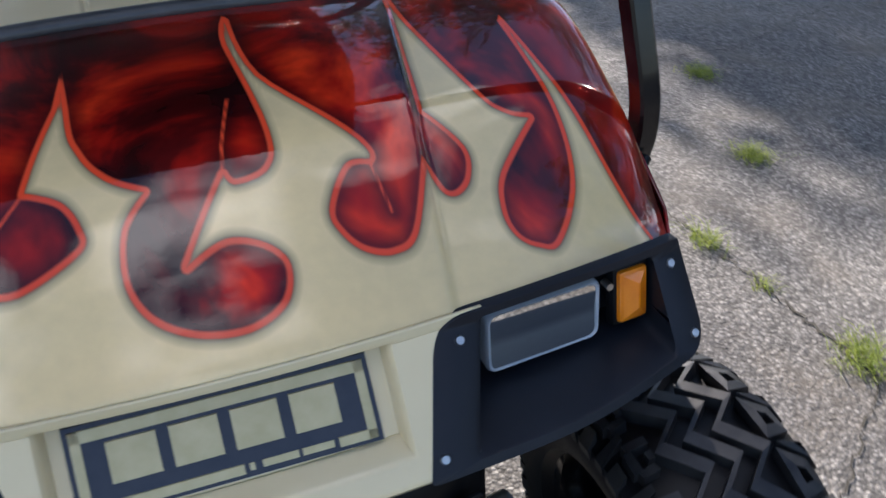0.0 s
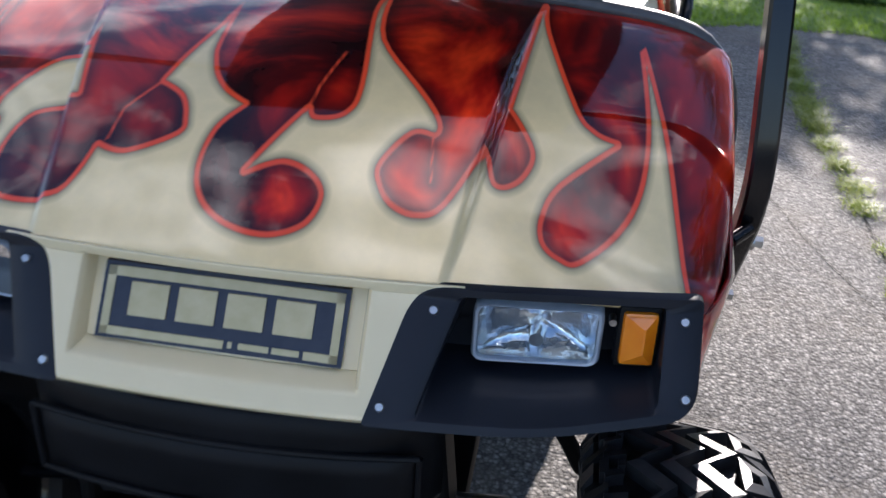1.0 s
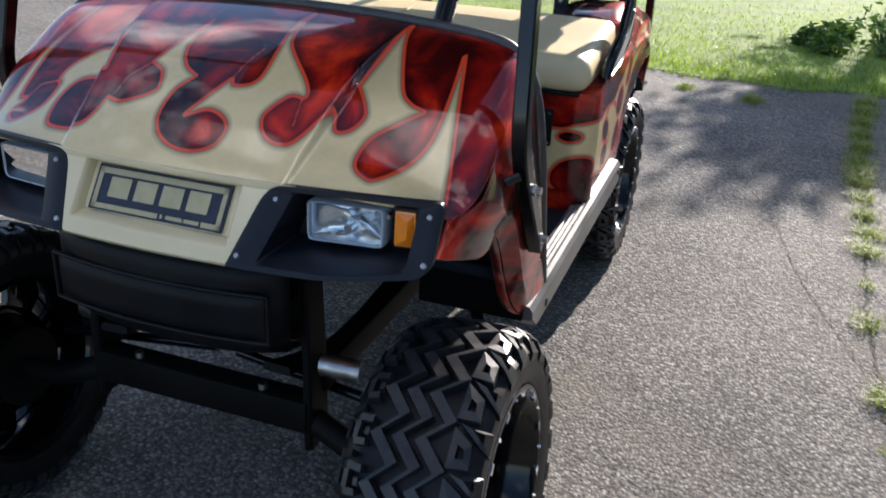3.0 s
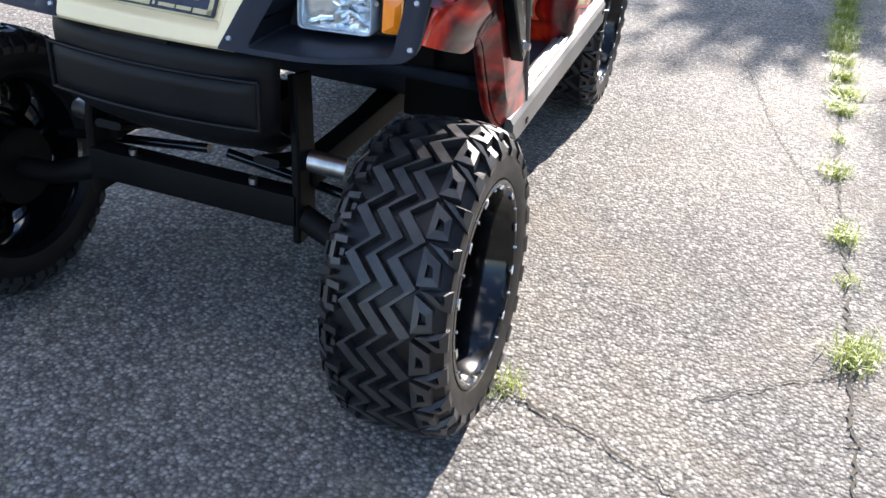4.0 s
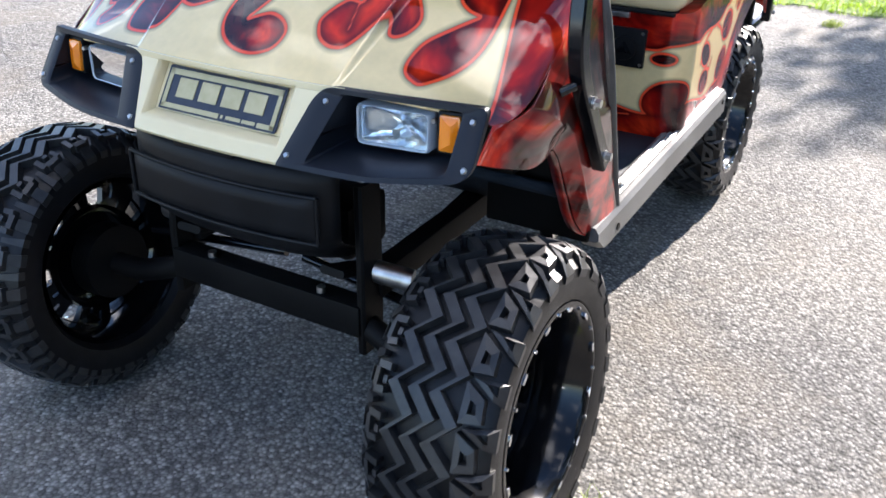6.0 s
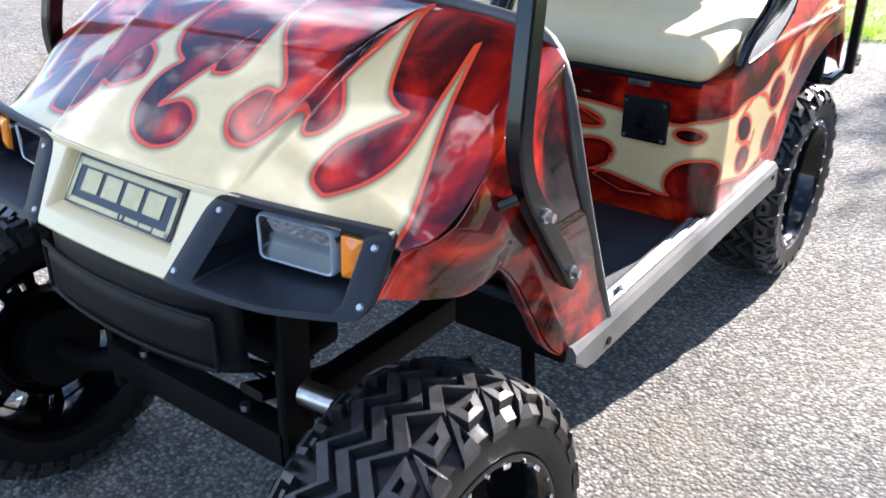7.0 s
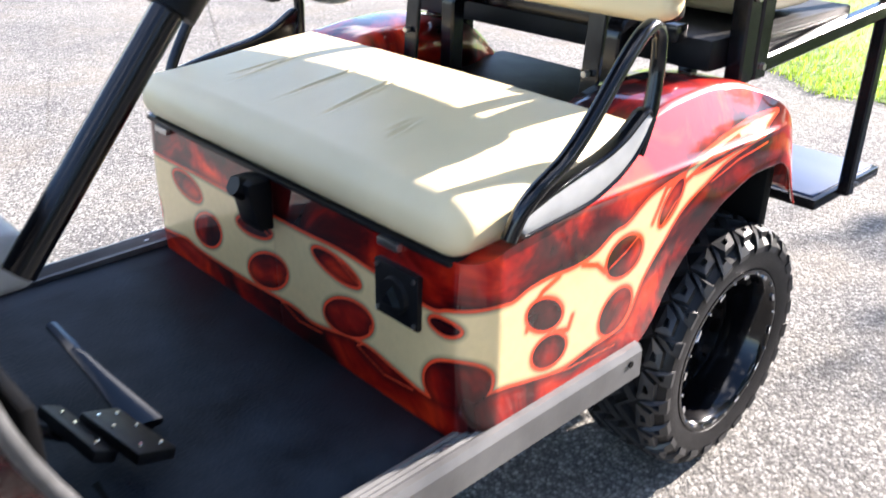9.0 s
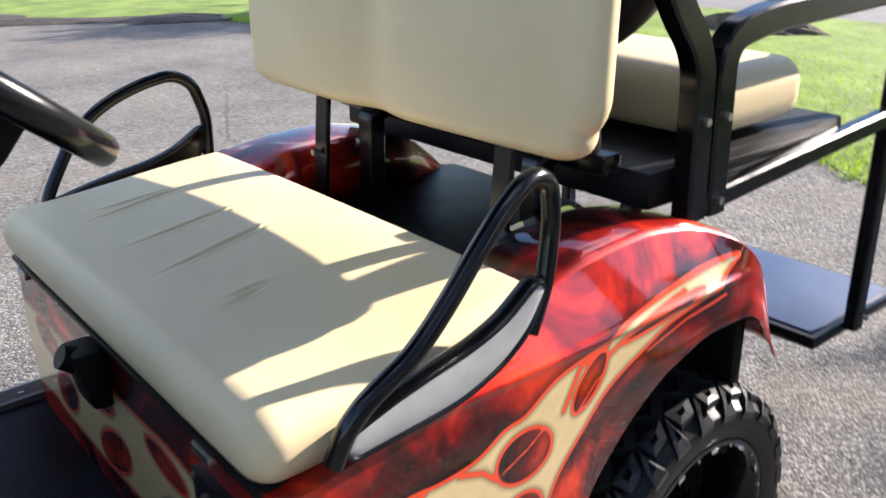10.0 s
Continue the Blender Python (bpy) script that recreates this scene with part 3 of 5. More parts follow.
def rounded_poly(corners, radii, n_edge=14, n_arc=8):
    """Points round a polygon with rounded corners, the same count for every polygon of as many corners."""
    c, m, out = [Vector(p) for p in corners], len(corners), []
    seg = []
    for i in range(m):
        a, b, d = c[i - 1], c[i], c[(i + 1) % m]
        r = radii[i]
        seg.append((b + (a - b).normalized() * r, b, b + (d - b).normalized() * r))
    for i in range(m):
        p0, b, p1 = seg[i]
        for k in range(n_arc):
            t = k / n_arc
            out.append(p0 * (1 - t) ** 2 + b * 2 * t * (1 - t) + p1 * t * t)
        q = seg[(i + 1) % m][0]
        for k in range(n_edge):
            out.append(p1.lerp(q, k / n_edge))
    return out


def lamp_bezel(s):
    face = lambda p, d=0.0: Vector((s * p[0], nose_y(p[0], p[1]) - 0.005 + d, p[1]))
    outer = rounded_poly([(0.139, 0.617), (0.29, 0.616), (0.423, 0.632), (0.420, 0.7215), (0.30, 0.7225), (0.172, 0.7225)], [0.004, 0.05, 0.026, 0.010, 0.05, 0.030])
    inner = rounded_poly([(0.183, 0.6255), (0.29, 0.6245), (0.389, 0.637), (0.388, 0.712), (0.30, 0.7145), (0.212, 0.7145)], [0.006, 0.03, 0.010, 0.006, 0.03, 0.006])
    bm = bmesh.new()
    front_o, front_i = [bm.verts.new(face(p)) for p in outer], [bm.verts.new(face(p)) for p in inner]
    mid = [bm.verts.new(face(p, -0.0025)) for p in [a.lerp(b, 0.88) for a, b in zip(outer, inner)]]
    rim = [bm.verts.new(face(p, -0.0015)) for p in [a.lerp(b, 0.06) for a, b in zip(outer, inner)]]
    back_o = [bm.verts.new(face(p, 0.010)) for p in outer]
    deep = [bm.verts.new(Vector((s * (p[0] + 0.008 - 0.052 * (p[0] - 0.183)), 0.522 + 0.10 * (p[0] - 0.21), p[1] + (0.006 if p[1] < 0.66 else -0.004)))) for p in inner]
    m = len(outer)
    for a, b in ((back_o, front_o), (front_o, rim), (rim, mid), (mid, front_i), (front_i, deep)):
        for k in range(m):
            bm.faces.new((a[k], a[(k + 1) % m], b[(k + 1) % m], b[k]))
    hub = bm.verts.new(sum((v.co for v in deep), Vector()) / m)
    for k in range(m):
        bm.faces.new((deep[k], deep[(k + 1) % m], hub))
    ob = part("lamp_bezel", bm, M_BEZEL, cart, "charcoal plastic headlamp surround with a deep recess", angle=35)
    for x, z in ((0.189, 0.704), (0.154, 0.6325), (0.4045, 0.703), (0.4115, 0.6475)):
        sc = disc(bmesh.new(), (s * x, nose_y(x, z) - 0.008, z), (0, -1, 0.67), 0.0048, 0.003, 12, 0.0035)
        part("screw", sc, M_ZINC, ob, "small zinc screw")
    # headlamp: housing, reflector bowl, bulb and ribbed lens
    x0, x1, z0, z1 = 0.222, 0.336, 0.640, 0.700
    ya, yb = 0.494, 0.500
    cx, cz = (x0 + x1) / 2, (z0 + z1) / 2
    lamp = bmesh.new()
    ring = lambda k, y, dz=0: [Vector((s * (cx + (p[0] - cx) * k), y + 0.1 * (p[0] - cx), cz + (p[1] - cz) * k + dz)) for p in rounded_poly([(x0, z0), (x1, z0 + 0.002), (x1, z1), (x0, z1)], [0.010] * 4, 10, 6)]
    loops = [ring(1.02, yb + 0.020), ring(1.02, ya - 0.001), ring(0.98, ya - 0.004), ring(0.94, ya - 0.003), ring(0.93, ya + 0.004)]
    grid(loops, lamp, close_u=True)
    hl = part("headlight", lamp, M_LAMPRIM, ob, "rectangular headlamp with a clear ribbed lens")
    bowl = bmesh.new()
    loops = [ring(0.94, ya + 0.003), ring(0.93, ya + 0.008), ring(0.80, ya + 0.016), ring(0.62, ya + 0.022), ring(0.40, ya + 0.026), ring(0.12, ya + 0.028)]
    grid(loops, bowl, close_u=True)
    bowl.faces.new([bowl.verts.new(p) for p in ring(0.12, ya + 0.028)])
    part("reflector", bowl, M_REFLECT, hl, "bright pressed reflector bowl")
    bulb = disc(bmesh.new(), (s * cx, ya + 0.014, cz - 0.010), (0, -1, 0), 0.009, 0.014, 16, 0.007)
    part("bulb_shield", bulb, M_CHROME, hl)
    lens = bmesh.new()
    n = 60
    front = [[Vector((s * (x0 + 0.003 + (x1 - x0 - 0.006) * i / n), ya - 0.0015 + 0.1 * (x0 + (x1 - x0) * i / n - cx) - 0.0012 * abs(cz - z0 - (z1 - z0) * j / 12) / 0.03, z0 + 0.003 + (z1 - z0 - 0.006) * j / 12)) for i in range(n + 1)] for j in range(13)]
    rear = [[p + Vector((0, 0.003 + 0.0003 * abs(math.sin(i * math.pi / 4)), 0)) for i, p in enumerate(row)] for row in front]
    grid(front, lens)
    grid([r[::-1] for r in rear], lens)
    ln = part("lens", lens, M_GLASS, hl, "clear ribbed glass lens")
    ln.visible_shadow = False
    # amber marker
    mk = box(-0.0155, 0.0155, -0.006, 0.010, -0.026, 0.026, 0.004)
    m4 = pose(s * 0.368, 0.499, 0.678, -4, 0, s * 8)
    mk.transform(m4)
    am = part("marker_light", mk, M_AMBER, ob, "amber rectangular marker lens")
    gem = bmesh.new()
    a = [gem.verts.new(m4 @ Vector(p)) for p in ((-0.012, -0.0065, -0.0225), (0.012, -0.0065, -0.0225), (0.012, -0.0065, 0.0225), (-0.012, -0.0065, 0.0225))]
    b = [gem.verts.new(m4 @ Vector(p)) for p in ((0.002, -0.0105, -0.013), (0.004, -0.0105, -0.013), (0.004, -0.0105, 0.013), (0.002, -0.0105, 0.013))]
    for k in range(4):
        gem.faces.new((a[k], a[(k + 1) % 4], b[(k + 1) % 4], b[k]))
    gem.faces.new(b)
    part("facet", gem, M_AMBER, am, smooth=False)
    fb = box(-0.019, 0.019, -0.001, 0.012, -0.030, 0.030, 0.003)
    fb.transform(m4)
    part("marker_base", fb, M_PLASTIC, ob)
    sc = disc(bmesh.new(), (s * 0.344, 0.4985, 0.693), (0, -1, 0), 0.0035, 0.012, 10)
    part("adjuster_screw", sc, M_ZINC, ob)


lamp_bezel(1)
lamp_bezel(-1)

# ---- bumper ----
prof = [(0.520, 0.616), (0.452, 0.614), (0.424, 0.608), (0.412, 0.598), (0.409, 0.580), (0.410, 0.492), (0.418, 0.470), (0.436, 0.452), (0.476, 0.425), (0.520, 0.400), (0.555, 0.392)]
rows = []
for u in np.linspace(-1, 1, 41):
    k = abs(u) ** 6
    row = []
    for y, z in prof:
        half = 0.206 - 0.030 * step(0.50, 0.40, z)
        row.append((u * half, y + 0.55 * (u * 0.2) ** 2 + 0.030 * k, z + (0.55 - z) * 0.10 * k))
    rows.append(row)
bumper = part("bumper", grid(rows), M_PLASTIC, cart, "black moulded front bumper under the nose", angle=50)
solid(bumper, 0.005)
rows = []
for z in np.linspace(0.493, 0.561, 9):
    e = 1 - abs((z - 0.527) / 0.034) ** 8
    rows.append([(x, 0.4095 + 0.55 * x * x - 0.0065 * e * (1 - abs(x / 0.182) ** 20), z) for x in np.linspace(-0.182, 0.182, 60)])
part("bumper_pad", grid(rows), M_PLASTIC, bumper, "raised rectangular bumper face")
fr = bmesh.new()
for z in (0.489, 0.565):
    tube([(x, 0.4075 + 0.55 * x * x, z) for x in np.linspace(-0.188, 0.188, 20)], 0.0035, fr, 0.002, 8, side=(0, 0, 1))
for s in (-1, 1):
    tube([(s * 0.188, 0.4075 + 0.55 * 0.188**2, z) for z in (0.489, 0.565)], 0.0035, fr, 0.002, 8)
part("bumper_bead", fr, M_PLASTIC, bumper)
part("bumper_block", box(-0.075, 0.045, 0.414, 0.470, 0.598, 0.625, 0.004), M_PLASTIC, bumper)

# ---- front suspension ----
part("cross_member", box(-0.205, 0.205, 0.500, 0.545, 0.288, 0.346, 0.004), M_CHASSIS, cart, "black steel lift-kit cross member")
for s in (-1, 1):
    part("drop_bracket", bar([(s * 0.205, 0.535, 0.255), (s * 0.205, 0.535, 0.40), (s * 0.185, 0.56, 0.54)], 0.030, 0.008, None, 0.03), M_CHASSIS, cart, "black drop bracket")
for s in (-1, 1):
    part("spindle_tube", tube([(s * 0.205, 0.548, 0.395), (s * 0.268, 0.566, 0.385)], 0.019, None, 0.01, 18), M_ZINC, cart, "bright steel pivot tube")
    part("spindle_arm", tube([(s * 0.20, 0.53, 0.30), (s * 0.30, 0.515, 0.265), (s * 0.40, 0.512, 0.26)], 0.022, None, 0.03), M_CHASSIS, cart)
    part("leaf_spring", bar([(s * 0.155, 0.50, 0.40), (s * 0.17, 0.70, 0.335), (s * 0.20, 0.98, 0.40)], 0.007, 0.025, None, 0.2), M_CHASSIS, cart)
    part("tie_rod", tube([(s * 0.02, 0.60, 0.345), (s * 0.34, 0.585, 0.315)], 0.009), M_STEEL, cart)
    part("bracket_bolt", disc(bmesh.new(), (s * 0.12, 0.515, 0.345), (0, 0, 1), 0.008, 0.022, 12), M_ZINC, cart)
    part("frame_rail", box(s * 0.20 - 0.02, s * 0.20 + 0.02, 0.55, 2.45, 0.345, 0.393, 0.006), M_CHASSIS, cart, "black steel frame rail")
    part("step_bracket", bar([(s * 0.31, 0.80, 0.36), (s * 0.37, 0.80, 0.25), (s * 0.39, 0.87, 0.28), (s * 0.33, 0.95, 0.38)], 0.006, 0.012, None, 0.02), M_CHASSIS, cart)
part("wheel_well", box(-0.33, 0.33, 0.80, 0.83, 0.50, 0.86, 0.006), M_CHASSIS, cart, "black front bulkhead")
for s in (1, -1):
    part("splash_shield", box(min(s * 0.26, s * 0.462), max(s * 0.26, s * 0.462), 0.842, 0.856, 0.385, 0.74, 0.004), M_CHASSIS, cart, "black splash shield behind the front wheel")
part("transaxle", cushion(-0.24, 0.20, 1.95, 2.28, 0.17, 0.44, 0.06, 0.0, 16, 16, 12), M_CHASSIS, cart, "black transaxle and motor casing")
part("steering_gear", box(-0.10, 0.12, 0.60, 0.72, 0.36, 0.46, 0.012), M_CHASSIS, cart)

# ---- wheels ----
R_T, W_T = 0.287, 0.107


def revolve(prof, n=72, bm=None):
    """Turns (x, r) pairs about the wheel's axle."""
    rows = [[(x, r * math.cos(a), r * math.sin(a)) for x, r in prof] for a in np.linspace(0, 2 * math.pi, n, endpoint=False)]
    return grid(rows, bm, close_v=True)


def tyre_mesh():
    rim_r = 0.186
    prof = [(-0.085, rim_r - 0.004), (-0.100, rim_r + 0.008), (-W_T, 0.225), (-W_T + 0.002, 0.248), (-0.094, 0.258), (-0.07, 0.2660), (0, 0.2715), (0.07, 0.2660), (0.094, 0.258), (W_T - 0.002, 0.248), (W_T, 0.225), (0.100, rim_r + 0.008), (0.085, rim_r - 0.004)]
    tyre = revolve(prof, 96)
    bm = bmesh.new()
    crown = smooth_curve([(0, R_T), (0.05, R_T - 0.002), (0.072, R_T - 0.006), (0.088, R_T - 0.012), (0.100, R_T - 0.022), (0.112, R_T - 0.042)])
    floor = smooth_curve([(0, 0.268), (0.07, 0.262), (0.088, 0.254), (0.100, 0.246), (0.112, 0.232)])

    def lug(poly, cap=None):
        top, low = [], []
        ca, cw = sum(p[0] for p in poly) / len(poly), sum(p[1] for p in poly) / len(poly)
        for i, (a, w) in enumerate(poly):
            k = min(abs(w), 0.112)
            x = math.copysign(min(abs(w), 0.107 + 0.2 * max(0, abs(w) - 0.107)), w)
            r1, r0 = crown(k), floor(k)
            a2, w2 = cap[i] if cap else (ca + (a - ca) * 0.94, cw + (w - cw) * 0.95)
            x2 = math.copysign(min(abs(w2), 0.110), w2)
            top.append(bm.verts.new((x2, r1 * math.cos(a2), r1 * math.sin(a2))))
            low.append(bm.verts.new((x, r0 * math.cos(a), r0 * math.sin(a))))
        bm.faces.new(top)
        for i in range(len(poly)):
            j = (i + 1) % len(poly)
            bm.faces.new((low[i], low[j], top[j], top[i]))

    n = 24
    p = 2 * math.pi / n
    for k in range(n):
        a = k * p
        # three zigzag bands that run round the crown
        for c, half in ((-0.035, 0.0092), (0.0, 0.0095), (0.035, 0.0095)):
            da = 0.06 * p
            pts = [(a, c - 0.018), (a + 0.57 * p, c + 0.018), (a + p, c - 0.018)]
            for (a0, w0), (a1, w1) in zip(pts, pts[1:]):
                lug([(a0 + da, w0 - half), (a1 + da, w1 - half), (a1 - da, w1 + half), (a0 - da, w0 + half)], [(a0 + da * 0.8, w0 - half + 0.0015), (a1 + da * 0.8, w1 - half + 0.0015), (a1 - da * 0.8, w1 + half - 0.0015), (a0 - da * 0.8, w0 + half - 0.0015)])
        f = lambda u, w: (a + u * p, w)
        # outer shoulder: two interlocking blocks, each framed round a triangular pocket
        for o, q in (([(0.45, 0.060), (0.40, 0.091), (-0.10, 0.089), (-0.38, 0.061)], [(0.24, 0.070), (0.23, 0.082), (0.03, 0.080), (-0.04, 0.071)]), ([(0.53, 0.067), (0.46, 0.111), (1.00, 0.111), (0.88, 0.098)], [(0.59, 0.086), (0.57, 0.101), (0.79, 0.102), (0.75, 0.097)])):
            for t in range(4):
                u = (t + 1) % 4
                block = [f(*o[t]), f(*o[u]), f(*q[u]), f(*q[t])]
                lug(block, block)
        # inner shoulder: hooked blocks and side lugs
        lug([f(-0.30, -0.060), f(-0.34, -0.086), f(-0.18, -0.086), f(-0.14, -0.060)])
        lug([f(-0.18, -0.080), f(-0.18, -0.090), f(0.22, -0.090), f(0.22, -0.080)])
        lug([f(0.18, -0.066), f(0.18, -0.086), f(0.34, -0.084), f(0.32, -0.064)])
        lug([f(-0.04, -0.062), f(-0.04, -0.070), f(0.12, -0.070), f(0.12, -0.062)])
        lug([f(0.44, -0.080), f(0.40, -0.109), f(0.66, -0.109), f(0.58, -0.080)])
        lug([f(-0.16, -0.096), f(-0.20, -0.110), f(0.20, -0.110), f(0.16, -0.096)])
    return finish("tyre", tyre, M_RUBBER, True, 30), finish("tread", bm, M_TREAD, True, 30)


def wheel_meshes():
    out = {}
    barrel = [(-0.085, 0.182), (-0.092, 0.190), (-0.080, 0.176), (-0.03, 0.160), (0.05, 0.165), (0.078, 0.172), (0.086, 0.180), (0.096, 0.191), (0.100, 0.190), (0.101, 0.183), (0.097, 0.1765), (0.087, 0.171), (0.045, 0.158), (-0.035, 0.153), (-0.082, 0.170)]
    out["wheel"] = finish("wheel", revolve(barrel, 72), M_GLOSS)
    bm = bmesh.new()
    # a dished web with a large window and two small slots for each of seven spokes
    radii, cells = [0.100, 0.112, 0.120, 0.130, 0.138, 0.150, 0.163], 7 * 24
    web = bmesh.new()
    ringv = [[web.verts.new((-0.026 + 0.0105 * (r - 0.1) / 0.06, r * math.cos(2 * math.pi * k / cells), r * math.sin(2 * math.pi * k / cells))) for k in range(cells)] for r in radii]
    for i in range(len(radii) - 1):
        for k in range(cells):
            c = k % 24
            big = 2 + (i < 2) <= c < 10 - (i < 2) and 1 <= i <= 4
            slot = (c in (14, 15) and i in (3, 4)) or (c in (19, 20) and i in (1, 2))
            if not big and not slot:
                web.faces.new((ringv[i][k], ringv[i][(k + 1) % cells], ringv[i + 1][(k + 1) % cells], ringv[i + 1][k]))
    bmesh.ops.recalc_face_normals(web, faces=web.faces)
    bmesh.ops.solidify(web, geom=web.faces[:], thickness=0.016)
    web_me = bpy.data.meshes.new("web")
    web.to_mesh(web_me)
    web.free()
    bm.from_mesh(web_me)
    bpy.data.meshes.remove(web_me)
    revolve([(-0.042, 0.112), (-0.020, 0.115), (-0.012, 0.105), (-0.006, 0.045), (-0.006, 0.0005), (-0.042, 0.0005)], 32, bm)
    out["spokes"] = finish("spokes", bm, M_GLOSS)
    bm = bmesh.new()
    disc(bm, (0.004, 0, 0), (1, 0, 0), 0.026, 0.022, 24, 0.022)
    disc(bm, (0.018, 0, 0), (1, 0, 0), 0.016, 0.010, 20, 0.012)
    out["centre_cap"] = finish("centre_cap", bm, M_CHROME)
    out["lug_nut"] = finish("lug_nut", disc(bmesh.new(), (0.000, 0.040, 0), (1, 0, 0), 0.008, 0.018, 6), M_CHROME)
    out["rim_bolt"] = finish("rim_bolt", disc(bmesh.new(), (0.1005, 0.1805, 0), (1, 0, 0), 0.0036, 0.006, 8, 0.0028), M_CHROME)
    out["rim_clip"] = finish("rim_clip", box(0.094, 0.1025, 0.174, 0.1815, -0.009, 0.009, 0.001), M_CHROME)
    out["brake_drum"] = finish("brake_drum", disc(bmesh.new(), (-0.068, 0, 0), (1, 0, 0), 0.080, 0.05, 28), M_CHASSIS)
    out["tyre"], out["tread"] = tyre_mesh()
    for me in out.values():
        me.transform(Matrix.Diagonal((0.92, 0.906, 0.906, 1)))
    return out


WM = wheel_meshes()


def wheel(m):
    w = part("wheel", WM["wheel"], None, cart, "gloss black alloy wheel on a chunky all-terrain tyre")
    w.matrix_basis = m
    for nm in ("tyre", "tread", "spokes", "centre_cap", "brake_drum"):
        o = new(nm, WM[nm])
        o.parent = w
    tagged(w.children[0], "black rubber all-terrain tyre")
    tagged(w.children[1], "chevron tread blocks", kind="stuff")
    for k in range(4):
        o = new("lug_nut", WM["lug_nut"])
        o.parent, o.matrix_basis = w, pose(0, 0, 0, 20 + 90 * k, 0, 0)
    for k in range(24):
        o = new("rim_bolt" if k % 2 else "rim_clip", WM["rim_bolt" if k % 2 else "rim_clip"])
        o.parent, o.matrix_basis = w, pose(0, 0, 0, k * 15, 0, 0)
    return w


wheel(pose(0.457, 0.512, 0.259, 10, -4, 0))
wheel(pose(-0.457, 0.512, 0.259, 40, 4, 180))
wheel(pose(0.368, 2.112, 0.2605, 25, 0, 0))
wheel(pose(-0.368, 2.112, 0.2605, 70, 0, 180))
part("rear_axle", tube([(-0.33, 2.112, 0.2605), (0.33, 2.112, 0.2605)], 0.035, None, 0.01), M_CHASSIS, cart)

# ---- roof struts and canopy ----
for s in (1, -1):
    st = bar([(s * 0.484, 0.802, 0.556), (s * 0.479, 0.658, 0.760), (s * 0.464, 0.712, 1.00), (s * 0.45, 0.86, 1.80), (s * 0.45, 0.875, 1.87)], 0.0145, 0.012, None, 0.06, c=0.003)
    ob = part("roof_strut", st, M_STEEL, cart, "black square-tube roof strut bolted to the cowl")
    for y, z in ((0.709, 0.687), (0.787, 0.577)):
        b = disc(bmesh.new(), (s * 0.500, y, z), (s, 0, 0), 0.0068, 0.012, 6)
        disc(b, (s * 0.495, y, z), (s, 0, 0), 0.0095, 0.004, 16)
        part("bolt", b, M_ZINC, ob, "zinc hex bolt")
    part("spacer", tube([(s * 0.462, 0.652, 0.712), (s * 0.480, 0.665, 0.722)], 0.007), M_STEEL, ob)
part("canopy", cushion(-0.53, 0.53, 0.66, 2.62, 1.86, 1.92, 0.03, 0.03, 30, 40, 4), M_PLASTIC, cart, "dark moulded canopy roof")

# ---- floor, rockers, dash, steering ----
floor_bm = grid([[(x, y, 0.405 + (0.0 if y > 0.92 else (0.92 - y) * 0.9)) for x in np.linspace(-0.435, 0.435, 12)] for y in (0.82, 0.85, 0.88, 0.92, 1.0, 1.2, 1.40)])
fl = part("floor_mat", floor_bm, M_MAT, cart, "black ribbed rubber floor mat", angle=60)
solid(fl, 0.012)
bm = bmesh.new()
for k in range(90):
    for j in range(1):
        disc(bm, (0.20 + (k % 30) * 0.0075, 1.00 + (k // 30) * 0.009 + j * 0.12, 0.4050), (0, 0, 1), 0.0022, 0.002, 6)
tagged(part("mat_studs", bm, M_MAT, fl), kind="stuff")
for s in (1, -1):
    rows = []
    pr = [(0.425, 0.398), (0.425, 0.409), (0.432, 0.411), (0.436, 0.408), (0.442, 0.4125), (0.446, 0.4095), (0.452, 0.414), (0.456, 0.411), (0.463, 0.4155), (0.472, 0.414), (0.479, 0.404), (0.480, 0.360), (0.472, 0.350), (0.44, 0.350)]
    for y, cut, drop in ((0.850, 1.0, 0.036), (0.856, 0.6, 0.034), (0.885, 0.0, 0.010), (0.91, 0, 0), (1.2, 0, 0), (1.5, 0, 0), (1.74, 0, 0), (1.765, 0, 0)):
        rows.append([(s * x, y, max(z + 0.012 * (y - 0.9) / 0.9, 0.35 + drop + (z - 0.35) * 0.3) if z < 0.40 else z + 0.016 * (y - 0.9) / 0.9) for x, z in pr])
    bm = grid(rows)
    bm.faces.new([bm.verts[k] for k in range(len(pr))] if bm.verts.ensure_lookup_table() is None else [])
    bm.faces.new([bm.verts[len(bm.verts) - len(pr) + k] for k in range(len(pr))])
    rk = part("rocker_panel", bm, M_ROCKER, cart, "grey ribbed plastic rocker step along the floor", angle=28)
    for y in (1.055, 1.355):
        part("rivet", disc(bmesh.new(), (s * 0.447, y, 0.417), (0, 0, 1), 0.008, 0.006, 14, 0.005), M_ZINC, rk, "bright rivet")
    part("screw_hole", disc(bmesh.new(), (s * 0.4800, 0.957, 0.376), (s, 0, 0), 0.0075, 0.003, 14), M_CHASSIS, rk, "dark screw hole")
    part("screw_hole", disc(bmesh.new(), (s * 0.4800, 1.735, 0.405), (s, 0, 0), 0.006, 0.003, 14), M_CHASSIS, rk, "dark screw hole")

